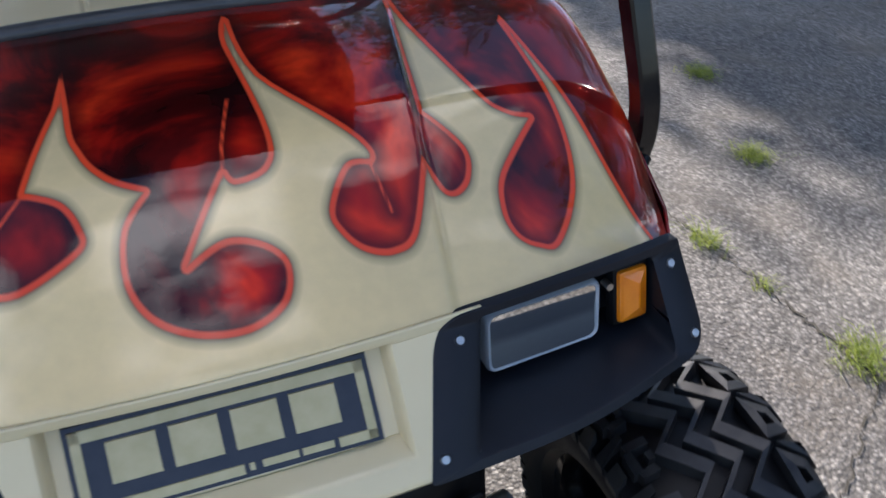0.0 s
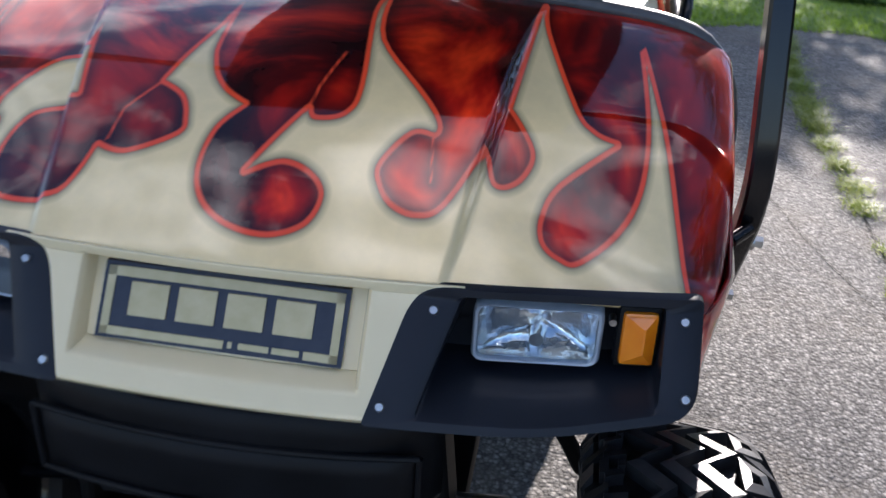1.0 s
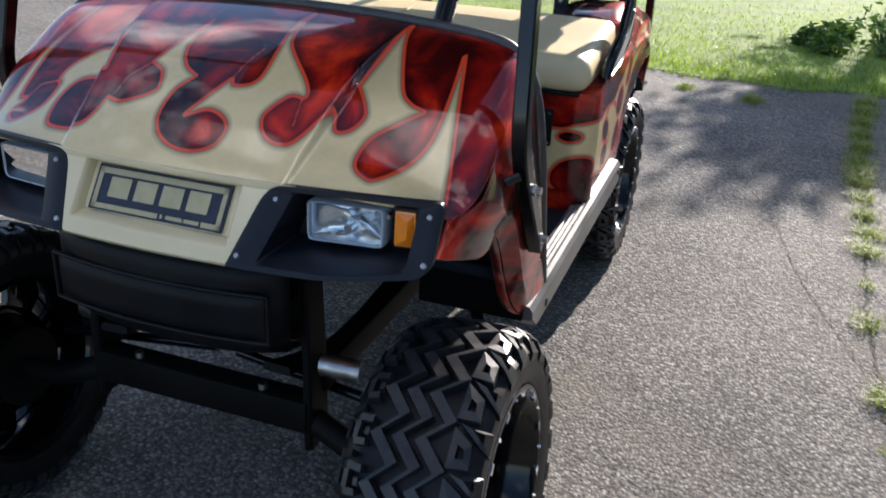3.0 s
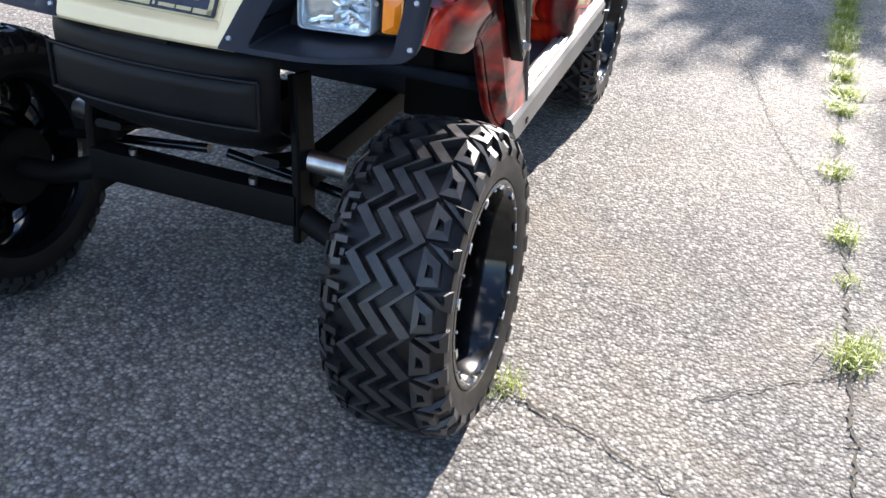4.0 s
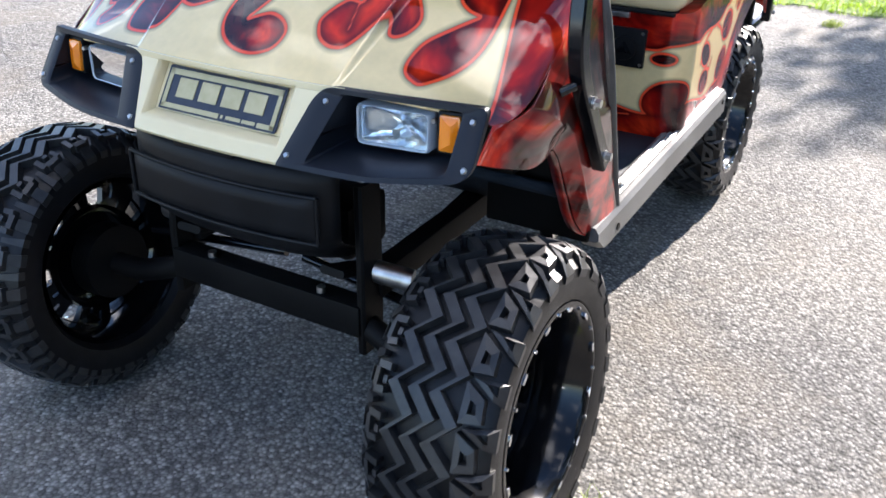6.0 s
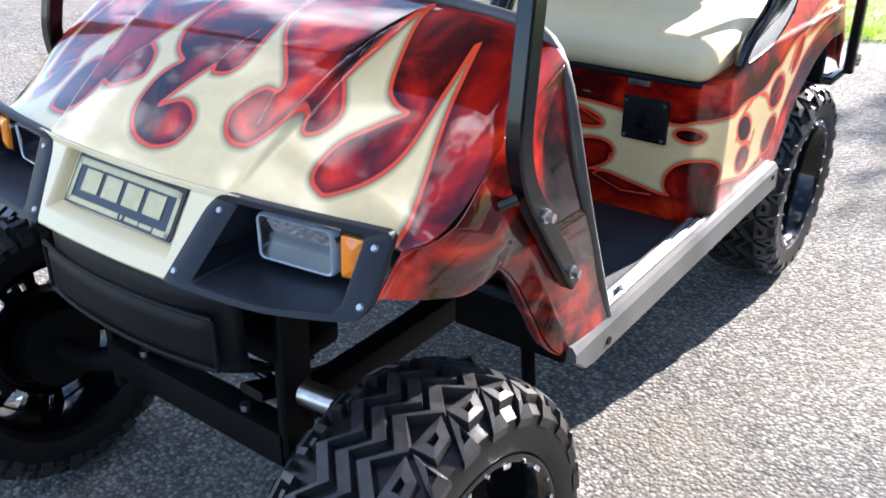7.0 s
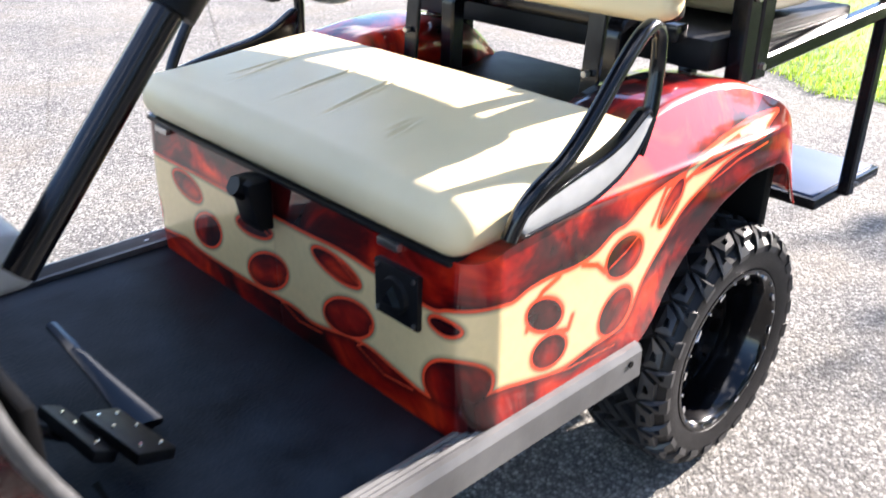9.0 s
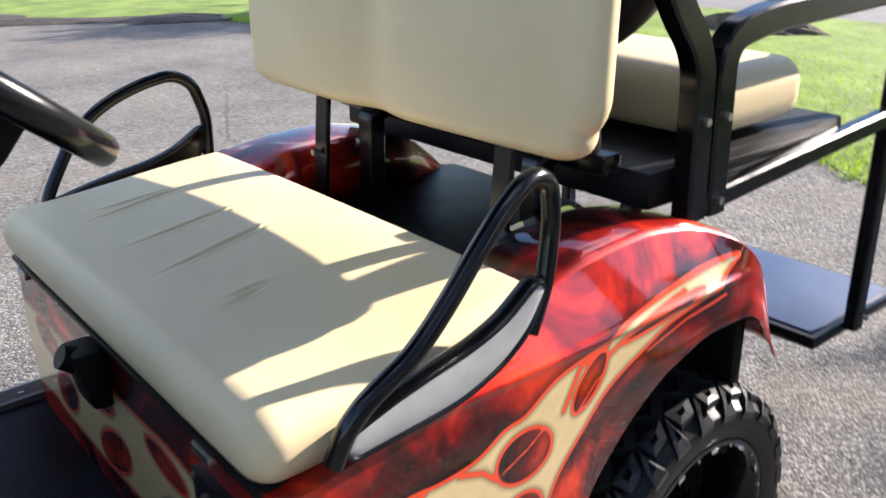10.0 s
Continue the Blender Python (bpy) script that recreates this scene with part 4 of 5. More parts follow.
dash_bm = grid([[(x, 0.828 + dy, hood_z(x * 0.97, 0.81) + dz) for x in np.linspace(-0.37, 0.37, 30)] for dy, dz in ((0, -0.010), (0.008, -0.016), (0.014, -0.040), (0.012, -0.12), (0.006, -0.18), (-0.01, -0.22))])
dash = part("dashboard", dash_bm, M_PLASTIC, cart, "black moulded dashboard behind the cowl rim")
solid(dash, 0.005)
tray = part("cup_tray", cushion(-0.03, 0.155, 0.842, 0.968, 0.690, 0.762, 0.018, 0.0, 24, 16, 10), M_INSERT, dash, "light grey moulded cup tray")
for x in (0.018, 0.108):
    part("cup_hole", disc(bmesh.new(), (x, 0.918, 0.758), (0, 0, 1), 0.030, 0.012, 24), M_CHASSIS, tray, "dark cup well")
COL0, COL1 = Vector((0.215, 0.93, 0.745)), Vector((0.215, 1.200, 1.075))
col = part("steering_column", tube([COL0, COL1], 0.019), M_STEEL, cart, "black steering column tube")
axis = (COL1 - COL0).normalized()
wc = COL1 + axis * 0.035
wm = Matrix.Translation(wc) @ axis.to_track_quat("Z", "Y").to_matrix().to_4x4()
bm = bmesh.new()
ring = [[wm @ Vector(((0.158 + 0.0135 * math.cos(b)) * math.cos(a), (0.158 + 0.0135 * math.cos(b)) * math.sin(a), 0.0155 * math.sin(b))) for b in np.linspace(0, 2 * math.pi, 14, endpoint=False)] for a in np.linspace(0, 2 * math.pi, 64, endpoint=False)]
grid(ring, bm, close_u=True, close_v=True)
sw = part("steering_wheel", bm, M_STEEL, cart, "black two-spoke steering wheel")
bm = bmesh.new()
for sg in (-1, 1):
    bar([wm @ Vector((sg * 0.03, -0.01, -0.012)), wm @ Vector((sg * 0.10, -0.02, -0.006)), wm @ Vector((sg * 0.155, -0.028, 0))], 0.010, 0.022, bm, 0.05, wm.to_3x3() @ Vector((0, 1, 0)))
bar([wm @ Vector((0, -0.03, -0.012)), wm @ Vector((0, -0.155, 0))], 0.010, 0.020, bm, 0.05, wm.to_3x3() @ Vector((1, 0, 0)))
part("spoke", bm, M_PLASTIC, sw)
hubm = box(-0.085, 0.085, -0.075, 0.060, -0.070, 0.014, 0.022)
hubm.transform(wm)
part("hub_pad", hubm, M_PLASTIC, sw)
part("column_boot", tube([wc - axis * 0.13, wc - axis * 0.03], 0.032), M_PLASTIC, cart)
# pedals
for nm, hx, hy, m4, studs in (("parking_pedal", 0.074, 0.017, pose(0.138, 0.977, 0.463, -30, 0, 6), [(-0.045, 0), (-0.01, 0), (0.045, 0.003), (0.052, -0.006)]), ("brake_pedal", 0.069, 0.029, pose(0.176, 1.028, 0.455, -22, 0, 8), [(-0.048, -0.014), (-0.048, 0.014), (-0.012, -0.014), (-0.005, 0.016), (0.048, -0.014), (0.05, 0.016)])):
    bm = box(-hx, hx, -hy, hy, -0.009, 0.009, 0.005)
    bm.transform(m4)
    pp = part(nm, bm, M_PLASTIC, cart, "black pedal pad with bright studs")
    for x, y in studs:
        st = disc(bmesh.new(), (x, y, 0.010), (0, 0, 1), 0.0035, 0.004, 10, 0.0025)
        st.transform(m4)
        part("stud", st, M_CHROME, pp)
bm = bmesh.new()
rows = []
for k in range(13):
    u = k / 12
    x, y, z = -0.134 + 0.27 * u, 1.052 + 0.020 * u, 0.476 - 0.052 * u
    w = 0.008 + 0.016 * u**1.6
    rows.append([(x, y - w, z - 0.004), (x, y - w, z + 0.004), (x, y, z + 0.008), (x, y + w, z + 0.004), (x, y + w, z - 0.004), (x, y, z - 0.008)])
grid(rows, bm, close_u=True)
for r in (rows[0], rows[-1]):
    bm.faces.new([bm.verts.new(q) for q in r])
bmesh.ops.remove_doubles(bm, verts=bm.verts, dist=0.0001)
part("accelerator_pedal", bm, M_GLOSS, cart, "long black accelerator pedal")
part("pedal_arm", bar([(0.11, 0.99, 0.43), (0.11, 0.90, 0.50)], 0.006, 0.012), M_STEEL, cart)

# ---- seat base and rear body ----
Y_F, X_B, C_R = 1.386, 0.461, 0.055
side_top = smooth_curve([(1.40, 0.690), (1.50, 0.706), (1.60, 0.722), (1.70, 0.756), (1.76, 0.785), (1.82, 0.797), (1.88, 0.803), (1.96, 0.806), (2.05, 0.796), (2.13, 0.769), (2.20, 0.712), (2.25, 0.635), (2.29, 0.545)])
side_low = smooth_curve([(1.40, 0.402), (1.70, 0.412), (1.775, 0.420), (1.80, 0.437), (1.852, 0.508), (1.927, 0.583), (1.991, 0.624), (2.077, 0.650), (2.15, 0.648), (2.20, 0.625), (2.25, 0.573), (2.29, 0.524)])


def perimeter(s_len):
    """Place on the plan outline from the front's centre: forward face, rounded corner, side."""
    a = X_B - C_R
    q = C_R * math.pi / 2
    if s_len < a:
        return s_len, Y_F, 0.0
    if s_len < a + q:
        t = (s_len - a) / C_R
        return a + C_R * math.sin(t), Y_F + C_R - C_R * math.cos(t), t
    return X_B, Y_F + C_R + (s_len - a - q), math.pi / 2


S_END = X_B - C_R + C_R * math.pi / 2 + (2.29 - Y_F - C_R)


def rear_side(s):
    """The seat base from its middle round the corner and back over the rear wheel."""
    rows = []
    us = np.r_[np.linspace(0, 0.405, 130, endpoint=False), np.linspace(0.405, 0.50, 44, endpoint=False), np.linspace(0.50, S_END, 210)]
    for u in us:
        x, y, turn = perimeter(u)
        top, low = side_top(y), side_low(y)
        if y < 1.45:
            top = 0.684 + (top - 0.684) * step(1.39, 1.45, y)
        row = []
        for v in np.linspace(0, 1, 104):
            z = low + (top - low) * v
            bulge = 0.004 * math.sin(math.pi * v)
            flare = 0.010 * step(1.85, 2.1, y) * step(0.6, 0.0, v)
            inn = (0.45 * max(0.0, z - 0.716) - 0.0035 * math.exp(-(((z - 0.714) / 0.005) ** 2))) * step(1.40, 1.46, y) * step(2.20, 2.08, y)
            px, py = x, y
            px += bulge * math.sin(turn) + flare - inn - 0.020 * step(2.12, 2.29, y) ** 2
            py -= bulge * math.cos(turn)
            row.append((s * px, py, z))
        # over the top and down into the well
        tx = row[-1]
        if y > 1.60:
            k = step(1.60, 1.86, y)
            for d, h in ((0.012, 0.006), (0.03, 0.009), (0.07, 0.008), (0.12, 0.006), (0.155, 0.001), (0.172, -0.02), (0.180, -0.10)):
                row.append((tx[0] - s * d, tx[1], top + h * k - 0.02 * (1 - k) + (0.0)))
        else:
            for d in (0.012, 0.03, 0.07, 0.12, 0.155, 0.172, 0.180):
                row.append((tx[0] - s * d if y > Y_F + 1e-9 else tx[0], tx[1] + (0 if y > Y_F + 1e-9 else d), top - 0.004 - 0.1 * d * step(1.42, 1.6, y)))
        rows.append(row)
    return rows, us


for s in (1, -1):
    rows, us = rear_side(s)
    bm = grid(rows)
    n_row = len(rows[0])
    uv = np.array([(us[k // n_row], rows[k // n_row][k % n_row][2]) for k in range(len(rows) * n_row)])
    yy = np.array([rows[k // n_row][k % n_row][1] for k in range(len(rows) * n_row)])
    ob = part("rear_body", bm, M_FLAME, cart, "candy-red rear body with cream flames and a wheel arch", angle=60)
    set_flame(ob.data, base_flames(uv, s))
    solid(ob, 0.004)
part("well_floor", box(-0.30, 0.30, 1.78, 2.24, 0.690, 0.702, 0.003), M_PLASTIC, cart, "black bag-well floor behind the seat")
part("rear_panel", box(-0.43, 0.43, 2.20, 2.23, 0.36, 0.70, 0.01), M_CHASSIS, cart)
part("battery_box", box(-0.42, 0.42, 1.42, 1.80, 0.30, 0.672, 0.005), M_CHASSIS, cart)
for s in (1, -1):
    part("tail_light", cushion(min(s * 0.33, s * 0.40), max(s * 0.33, s * 0.40), 2.225, 2.245, 0.62, 0.66, 0.009, 0.002, 8, 6, 6), M_TAIL, cart, "small red tail lamp")

# charger socket and key switch on the seat base
bm = box(0.274, 0.366, Y_F - 0.012, Y_F + 0.002, 0.558, 0.643, 0.003)
ch = part("charger_socket", bm, M_PLASTIC, cart, "square black charger receptacle on the seat base")
bm = bmesh.new()
disc(bm, (0.320, Y_F - 0.014, 0.600), (0, -1, 0), 0.029, 0.008, 26, 0.026)
part("socket_collar", bm, M_PLASTIC, ch)
bm = bmesh.new()
tri = [(0.300, 0.588), (0.341, 0.588), (0.3205, 0.618)]
lo, hi = [bm.verts.new((x, Y_F - 0.016, z)) for x, z in tri], [bm.verts.new((0.3205 + (x - 0.3205) * 0.6, Y_F - 0.028, 0.598 + (z - 0.598) * 0.6)) for x, z in tri]
bm.faces.new(hi)
for k in range(3):
    bm.faces.new((lo[k], lo[(k + 1) % 3], hi[(k + 1) % 3], hi[k]))
part("socket_cover", bm, M_GLOSS, ch)
for x in (0.281, 0.359):
    for z in (0.566, 0.635):
        part("screw", disc(bmesh.new(), (x, Y_F - 0.013, z), (0, -1, 0), 0.0035, 0.003, 10), M_ZINC, ch)
bm = box(-0.060, 0.002, Y_F - 0.046, Y_F, 0.588, 0.676, 0.010)
for v in bm.verts:
    v.co.y += 0.30 * max(0.0, 0.645 - v.co.z) * (v.co.y < Y_F - 0.01)
ks = part("direction_switch", bm, M_PLASTIC, cart, "black forward and reverse switch housing")
part("switch_knob", disc(bmesh.new(), (-0.029, Y_F - 0.044, 0.664), (0, -1, 0.6), 0.019, 0.022, 20, 0.016), M_PLASTIC, ks)
for x in (-0.36, 0.30):
    part("seat_hinge", box(x - 0.022, x + 0.022, Y_F - 0.010, Y_F, 0.664, 0.676, 0.002), M_ZINC, cart, "small bright seat latch")

# ---- seats ----
WR = [((-0.236, 1.455), (-0.253, 1.646)), ((-0.274, 1.476), (-0.26, 1.629)), ((-0.085, 1.442), (-0.094, 1.705)), ((0.04, 1.447), (0.003, 1.688)), ((0.193, 1.467), (0.173, 1.557)), ((0.172, 1.484), (0.169, 1.548))]


def seat_shape(p, u, w, t):
    if t > 0:
        p.z += 0.030 * step(1.40, 1.80, p.y) * min(1, t)
        for (ax, ay), (bx, by) in WR:
            dx, dy = bx - ax, by - ay
            k = min(max(((p.x - ax) * dx + (p.y - ay) * dy) / (dx * dx + dy * dy), 0), 1)
            d = math.hypot(p.x - ax - k * dx, p.y - ay - k * dy)
            p.z += 0.0019 * (math.exp(-(((d - 0.007) / 0.005) ** 2)) - 1.6 * math.exp(-((d / 0.0045) ** 2))) * math.sin(math.pi * min(max(k, 0.03), 0.97)) if d < 0.03 else 0
    return p


seat = part("seat_cushion", cushion(-0.438, 0.438, 1.372, 1.790, 0.680, 0.765, 0.040, 0.012, 290, 110, 10, seat_shape), M_VINYL, cart, "tan vinyl bench seat cushion with soft wrinkles", angle=80)
part("seat_pan", box(-0.420, 0.420, 1.380, 1.785, 0.676, 0.685, 0.003), M_PLASTIC, seat)


def back_shape(p, u, w, t):
    # two lumbar pads with a shallow valley between, and drawn-in lower corners
    if w < 0:
        p.y += 0.018 * math.exp(-(((p.x + 0.02) / 0.05) ** 2)) - 0.012 * (1 - u * u)
    p.y += 0.10 * (p.z - 0.92) * 0.35
    # rounded lower corners
    dx, dz = abs(p.x) - 0.355, 0.085 - (p.z - 0.918)
    if dx > 0 and dz > 0:
        k = max(dx, dz) / math.hypot(dx, dz)
        p.x, p.z = math.copysign(0.355 + dx * k, p.x), 1.003 - dz * k
    return p


back = part("backrest", cushion(-0.412, 0.424, 1.840, 1.894, 0.918, 1.43, 0.027, 0.0, 80, 10, 60, back_shape), M_VINYL, cart, "tan vinyl front backrest with a black shell", angle=80)
part("backrest_shell", cushion(-0.400, 0.404, 1.876, 1.902, 0.914, 1.435, 0.012, 0.0, 40, 6, 36, back_shape), M_PLASTIC, back, "black plastic backrest shell")
for s in (1, -1):
    ob = part("backrest_post", bar([(0.03 + s * 0.226, 1.845, 0.69), (0.03 + s * 0.226, 1.885, 1.10)], 0.005, 0.018, None, 0.02, (1, 0, 0), 0.002), M_STEEL, cart, "black flat-steel backrest post")
    part("bolt", disc(bmesh.new(), (0.03 + s * 0.226, 1.843, 0.82), (0, -1, 0), 0.006, 0.012, 6), M_ZINC, ob)
    part("backrest_brace", bar([(0.03 + s * 0.205, 1.945, 0.69), (0.03 + s * 0.205, 1.95, 0.88), (0.03 + s * 0.205, 2.02, 0.89)], 0.018, 0.018, None, 0.02), M_STEEL, cart)
part("cross_bar", box(-0.33, 0.33, 1.985, 2.02, 0.862, 0.893, 0.005), M_STEEL, cart, "black square cross bar")

# hip restraints beside the seat
for s in (1, -1):
    # the two loops are bent a little differently
    if s > 0:
        bow = ((0.462, 1.445, 0.712), (0.468, 1.458, 0.748), (0.473, 1.478, 0.772), (0.475, 1.502, 0.787), (0.475, 1.530, 0.801), (0.475, 1.558, 0.824), (0.475, 1.588, 0.855), (0.473, 1.621, 0.890), (0.470, 1.655, 0.922), (0.466, 1.688, 0.944), (0.461, 1.715, 0.950), (0.456, 1.742, 0.936), (0.454, 1.750, 0.890), (0.460, 1.735, 0.820), (0.460, 1.712, 0.765))
    else:
        bow = ((0.465, 1.452, 0.712), (0.473, 1.469, 0.756), (0.475, 1.496, 0.801), (0.475, 1.522, 0.842), (0.475, 1.562, 0.881), (0.475, 1.605, 0.905), (0.473, 1.660, 0.924), (0.470, 1.714, 0.934), (0.465, 1.750, 0.915), (0.460, 1.768, 0.853), (0.455, 1.763, 0.776))
    pts = [(s * x, y, z) for x, y, z in bow]
    ar = part("hip_restraint", tube(pts, 0.0108, None, 0.02, 16, 0.0118), M_STEEL, cart, "black looped hip restraint with a grey insert")
    fill = smooth_curve([(1.455, 0.740), (1.52, 0.760), (1.575, 0.773), (1.62, 0.782), (1.664, 0.798), (1.695, 0.818), (1.722, 0.838)])
    low = smooth_curve([(1.455, 0.712), (1.52, 0.717), (1.593, 0.724), (1.65, 0.742), (1.692, 0.768), (1.722, 0.804)])
    reach = lambda y: y + (0.042 * (y - 1.456) / 0.266 if s < 0 else 0.0)
    def outline_at(y):
        # height of the panel's lower and upper edge, rounded in at both ends
        e = max(abs((y - 1.589) / 0.133) - 0.88, 0.0) / 0.12
        half = 0.5 * (fill(y) - low(y)) * math.sqrt(max(1 - e * e, 0.0))
        return 0.5 * (fill(y) + low(y)) - half, 0.5 * (fill(y) + low(y)) + half

    ends = 1.589 - 0.133 * np.cos(np.linspace(0, math.pi, 48))
    for x, nm, mt in ((0.450, "insert_back", M_STEEL), (0.470, "insert", M_INSERT)):
        bm = bmesh.new()
        grid([[(s * (x + 0.004 * v * (1 - v) * 4), reach(y), outline_at(y)[0] * (1 - v) + outline_at(y)[1] * v) for y in ends] for v in (0, 0.2, 0.5, 0.8, 1)], bm)
        part(nm, bm, mt, ar, "light grey plastic filler panel" if nm == "insert" else "")
    ring = [Vector((s * 0.462, reach(y), outline_at(y)[1])) for y in ends] + [Vector((s * 0.462, reach(y), outline_at(y)[0])) for y in ends[::-1][1:]]
    part("insert_edge", sweep(ring, circle_profile(0.0055, 10, 0.0125)), M_STEEL, ar)

# ---- rear seat kit ----
part("rear_cushion", cushion(-0.365, 0.365, 2.175, 2.440, 0.880, 0.982, 0.040, 0.012, 60, 40, 8), M_VINYL, cart, "tan vinyl rear-facing seat cushion", angle=80)
tray = part("rear_seat_box", box(-0.372, 0.372, 2.03, 2.56, 0.812, 0.868, 0.008), M_PLASTIC, cart, "black rear seat box")
for z in (0.826, 0.845):
    part("box_rib", box(-0.376, 0.376, 2.20, 2.54, z, z + 0.008, 0.002), M_PLASTIC, tray)
def rear_back_shape(p, u, w, t):
    # large rounded lower corners
    p.z += 0.11 * max(0.0, abs(u) - 0.55) ** 2 / 0.2 * step(1.25, 0.95, p.z)
    return p


part("rear_backrest", cushion(-0.372, 0.372, 1.975, 2.075, 1.005, 1.36, 0.040, 0.0, 40, 10, 24, rear_back_shape), M_PLASTIC, cart, "black shell of the rear-facing backrest")
for s in (1, -1):
    x = s * 0.388
    part("seat_frame_post", bar([(x, 2.104, 0.790), (x, 2.098, 1.025), (x, 2.030, 1.100), (s * 0.40, 1.965, 1.20), (s * 0.41, 1.93, 1.60), (s * 0.43, 1.90, 1.86)], 0.021, 0.017, None, 0.07), M_STEEL, cart, "black square-tube frame upright")
    part("grab_rail", bar([(x, 2.152, 0.790), (x, 2.147, 1.040), (x, 2.250, 1.060), (x, 2.705, 1.076)], 0.021, 0.017, None, 0.08), M_STEEL, cart, "black bent grab rail")
    part("lower_rail", bar([(x, 2.10, 0.806), (x, 2.71, 0.848)], 0.016, 0.014, None), M_STEEL, cart)
    pst = part("rear_post", bar([(s * 0.386, 2.705, 0.415), (s * 0.386, 2.705, 1.12)], 0.016, 0.014, None), M_STEEL, cart, "black rear footrest post")
    for y, z in ((2.100, 0.935), (2.150, 0.935), (2.150, 0.812), (2.705, 0.848), (2.705, 0.445)):
        part("bolt", disc(bmesh.new(), (s * 0.408, y, z), (s, 0, 0), 0.0065, 0.008, 6), M_ZINC, pst)
    part("frame_stay", bar([(s * 0.29, 2.10, 0.70), (s * 0.29, 2.10, 0.81)], 0.014, 0.014), M_STEEL, cart)
    part("rear_link", bar([(s * 0.20, 2.30, 0.37), (s * 0.20, 2.62, 0.405)], 0.02, 0.02), M_STEEL, cart)
fp = part("footrest", box(-0.372, 0.372, 2.585, 2.93, 0.398, 0.424, 0.005), M_STEEL, cart, "black framed rear footrest plate")
part("footrest_mat", box(-0.358, 0.358, 2.600, 2.916, 0.420, 0.4285, 0.002), M_STEP, fp, "dark textured footrest mat, tinted blue for the reflected sky")


# ---- ground, lawn and road ----
def asphalt():
    m, n, l, p = material("weathered_asphalt")
    stones = n.new("ShaderNodeTexVoronoi")
    stones.inputs["Scale"].default_value = 118
    c = n.new("ShaderNodeTexCoord")
    l.new(c.outputs["Object"], stones.inputs["Vector"])
    sc = n.new("ShaderNodeSeparateColor")
    l.new(stones.outputs["Color"], sc.inputs["Color"])
    tone = ramp_node(n, [(0.0, (0.115, 0.112, 0.105)), (0.40, (0.175, 0.170, 0.160)), (0.75, (0.255, 0.247, 0.231)), (1.0, (0.37, 0.358, 0.334))])
    l.new(sc.outputs[0], tone.inputs["Fac"])
    gap = ramp_node(n, [(0.30, (1, 1, 1)), (0.62, (0.55, 0.55, 0.55))])
    l.new(stones.outputs["Distance"], gap.inputs["Fac"])
    mul = n.new("ShaderNodeMixRGB")
    mul.blend_type, mul.inputs["Fac"].default_value = "MULTIPLY", 1
    l.new(tone.outputs["Color"], mul.inputs["Color1"])
    l.new(gap.outputs["Color"], mul.inputs["Color2"])
    worn = noise_node(n, l, 1.3, 6, 0.6)
    wr = ramp_node(n, [(0.32, (0.75, 0.75, 0.77)), (0.68, (1.28, 1.26, 1.21))])
    l.new(worn.outputs["Fac"], wr.inputs["Fac"])
    mul2 = n.new("ShaderNodeMixRGB")
    mul2.blend_type, mul2.inputs["Fac"].default_value = "MULTIPLY", 1
    l.new(mul.outputs["Color"], mul2.inputs["Color1"])
    l.new(wr.outputs["Color"], mul2.inputs["Color2"])
    dirt = noise_node(n, l, 2.6, 8, 0.68, 0.6)
    dr = ramp_node(n, [(0.50, (0, 0, 0)), (0.66, (0.55, 0.55, 0.55))])
    l.new(dirt.outputs["Fac"], dr.inputs["Fac"])
    soil = n.new("ShaderNodeMixRGB")
    soil.inputs["Color2"].default_value = (0.15, 0.13, 0.105, 1)
    l.new(dr.outputs["Color"], soil.inputs["Fac"])
    l.new(mul2.outputs["Color"], soil.inputs["Color1"])
    l.new(soil.outputs["Color"], p.inputs["Base Color"])
    p.inputs["Roughness"].default_value = 0.86
    p.inputs["Specular IOR Level"].default_value = 0.18
    inv = n.new("ShaderNodeMath")
    inv.operation = "MULTIPLY"
    inv.inputs[1].default_value = -1
    l.new(stones.outputs["Distance"], inv.inputs[0])
    coarse = noise_node(n, l, 75, 7, 0.68)
    add = n.new("ShaderNodeMath")
    l.new(inv.outputs[0], add.inputs[0])
    l.new(coarse.outputs["Fac"], add.inputs[1])
    bump_node(n, l, add.outputs[0], p, 0.65, 0.0045)
    return m


M_ASPHALT = asphalt()
M_LAWN = simple("lawn_soil", (0.08, 0.13, 0.02), (0.19, 0.28, 0.045), 0.9, 0, 2.5, 0.6, 60, 0.01)
M_ROAD = simple("far_road", (0.10, 0.10, 0.105), (0.16, 0.16, 0.16), 0.85, 0, 3, 0.3, 60, 0.004)
M_CRACK = simple("crack_soil", (0.020, 0.018, 0.014), (0.06, 0.055, 0.04), 0.95, 0, 20, 0.3, 200, 0.002)
bm = grid([[(x, y, 0) for x in (-900, -12, -3, 3, 12, 900)] for y in (-900, -12, -3, 1, 5, 12, 900)])
ground = new("ground", finish("ground", bm, M_ASPHALT))
tagged(ground, "weathered grey asphalt driveway with exposed stones", "ground", kind="structure")


def lawn_edge(x):
    return 5.06 + 0.50 * step(0.4, -2.6, x) + 0.35 * step(-3, -8, x) + 0.10 * math.sin(1.7 * x) - 1.9 * step(-8.9, -10.4, x) + 0.07 * math.sin(4.1 * x + 1) + 0.04 * math.sin(11 * x)


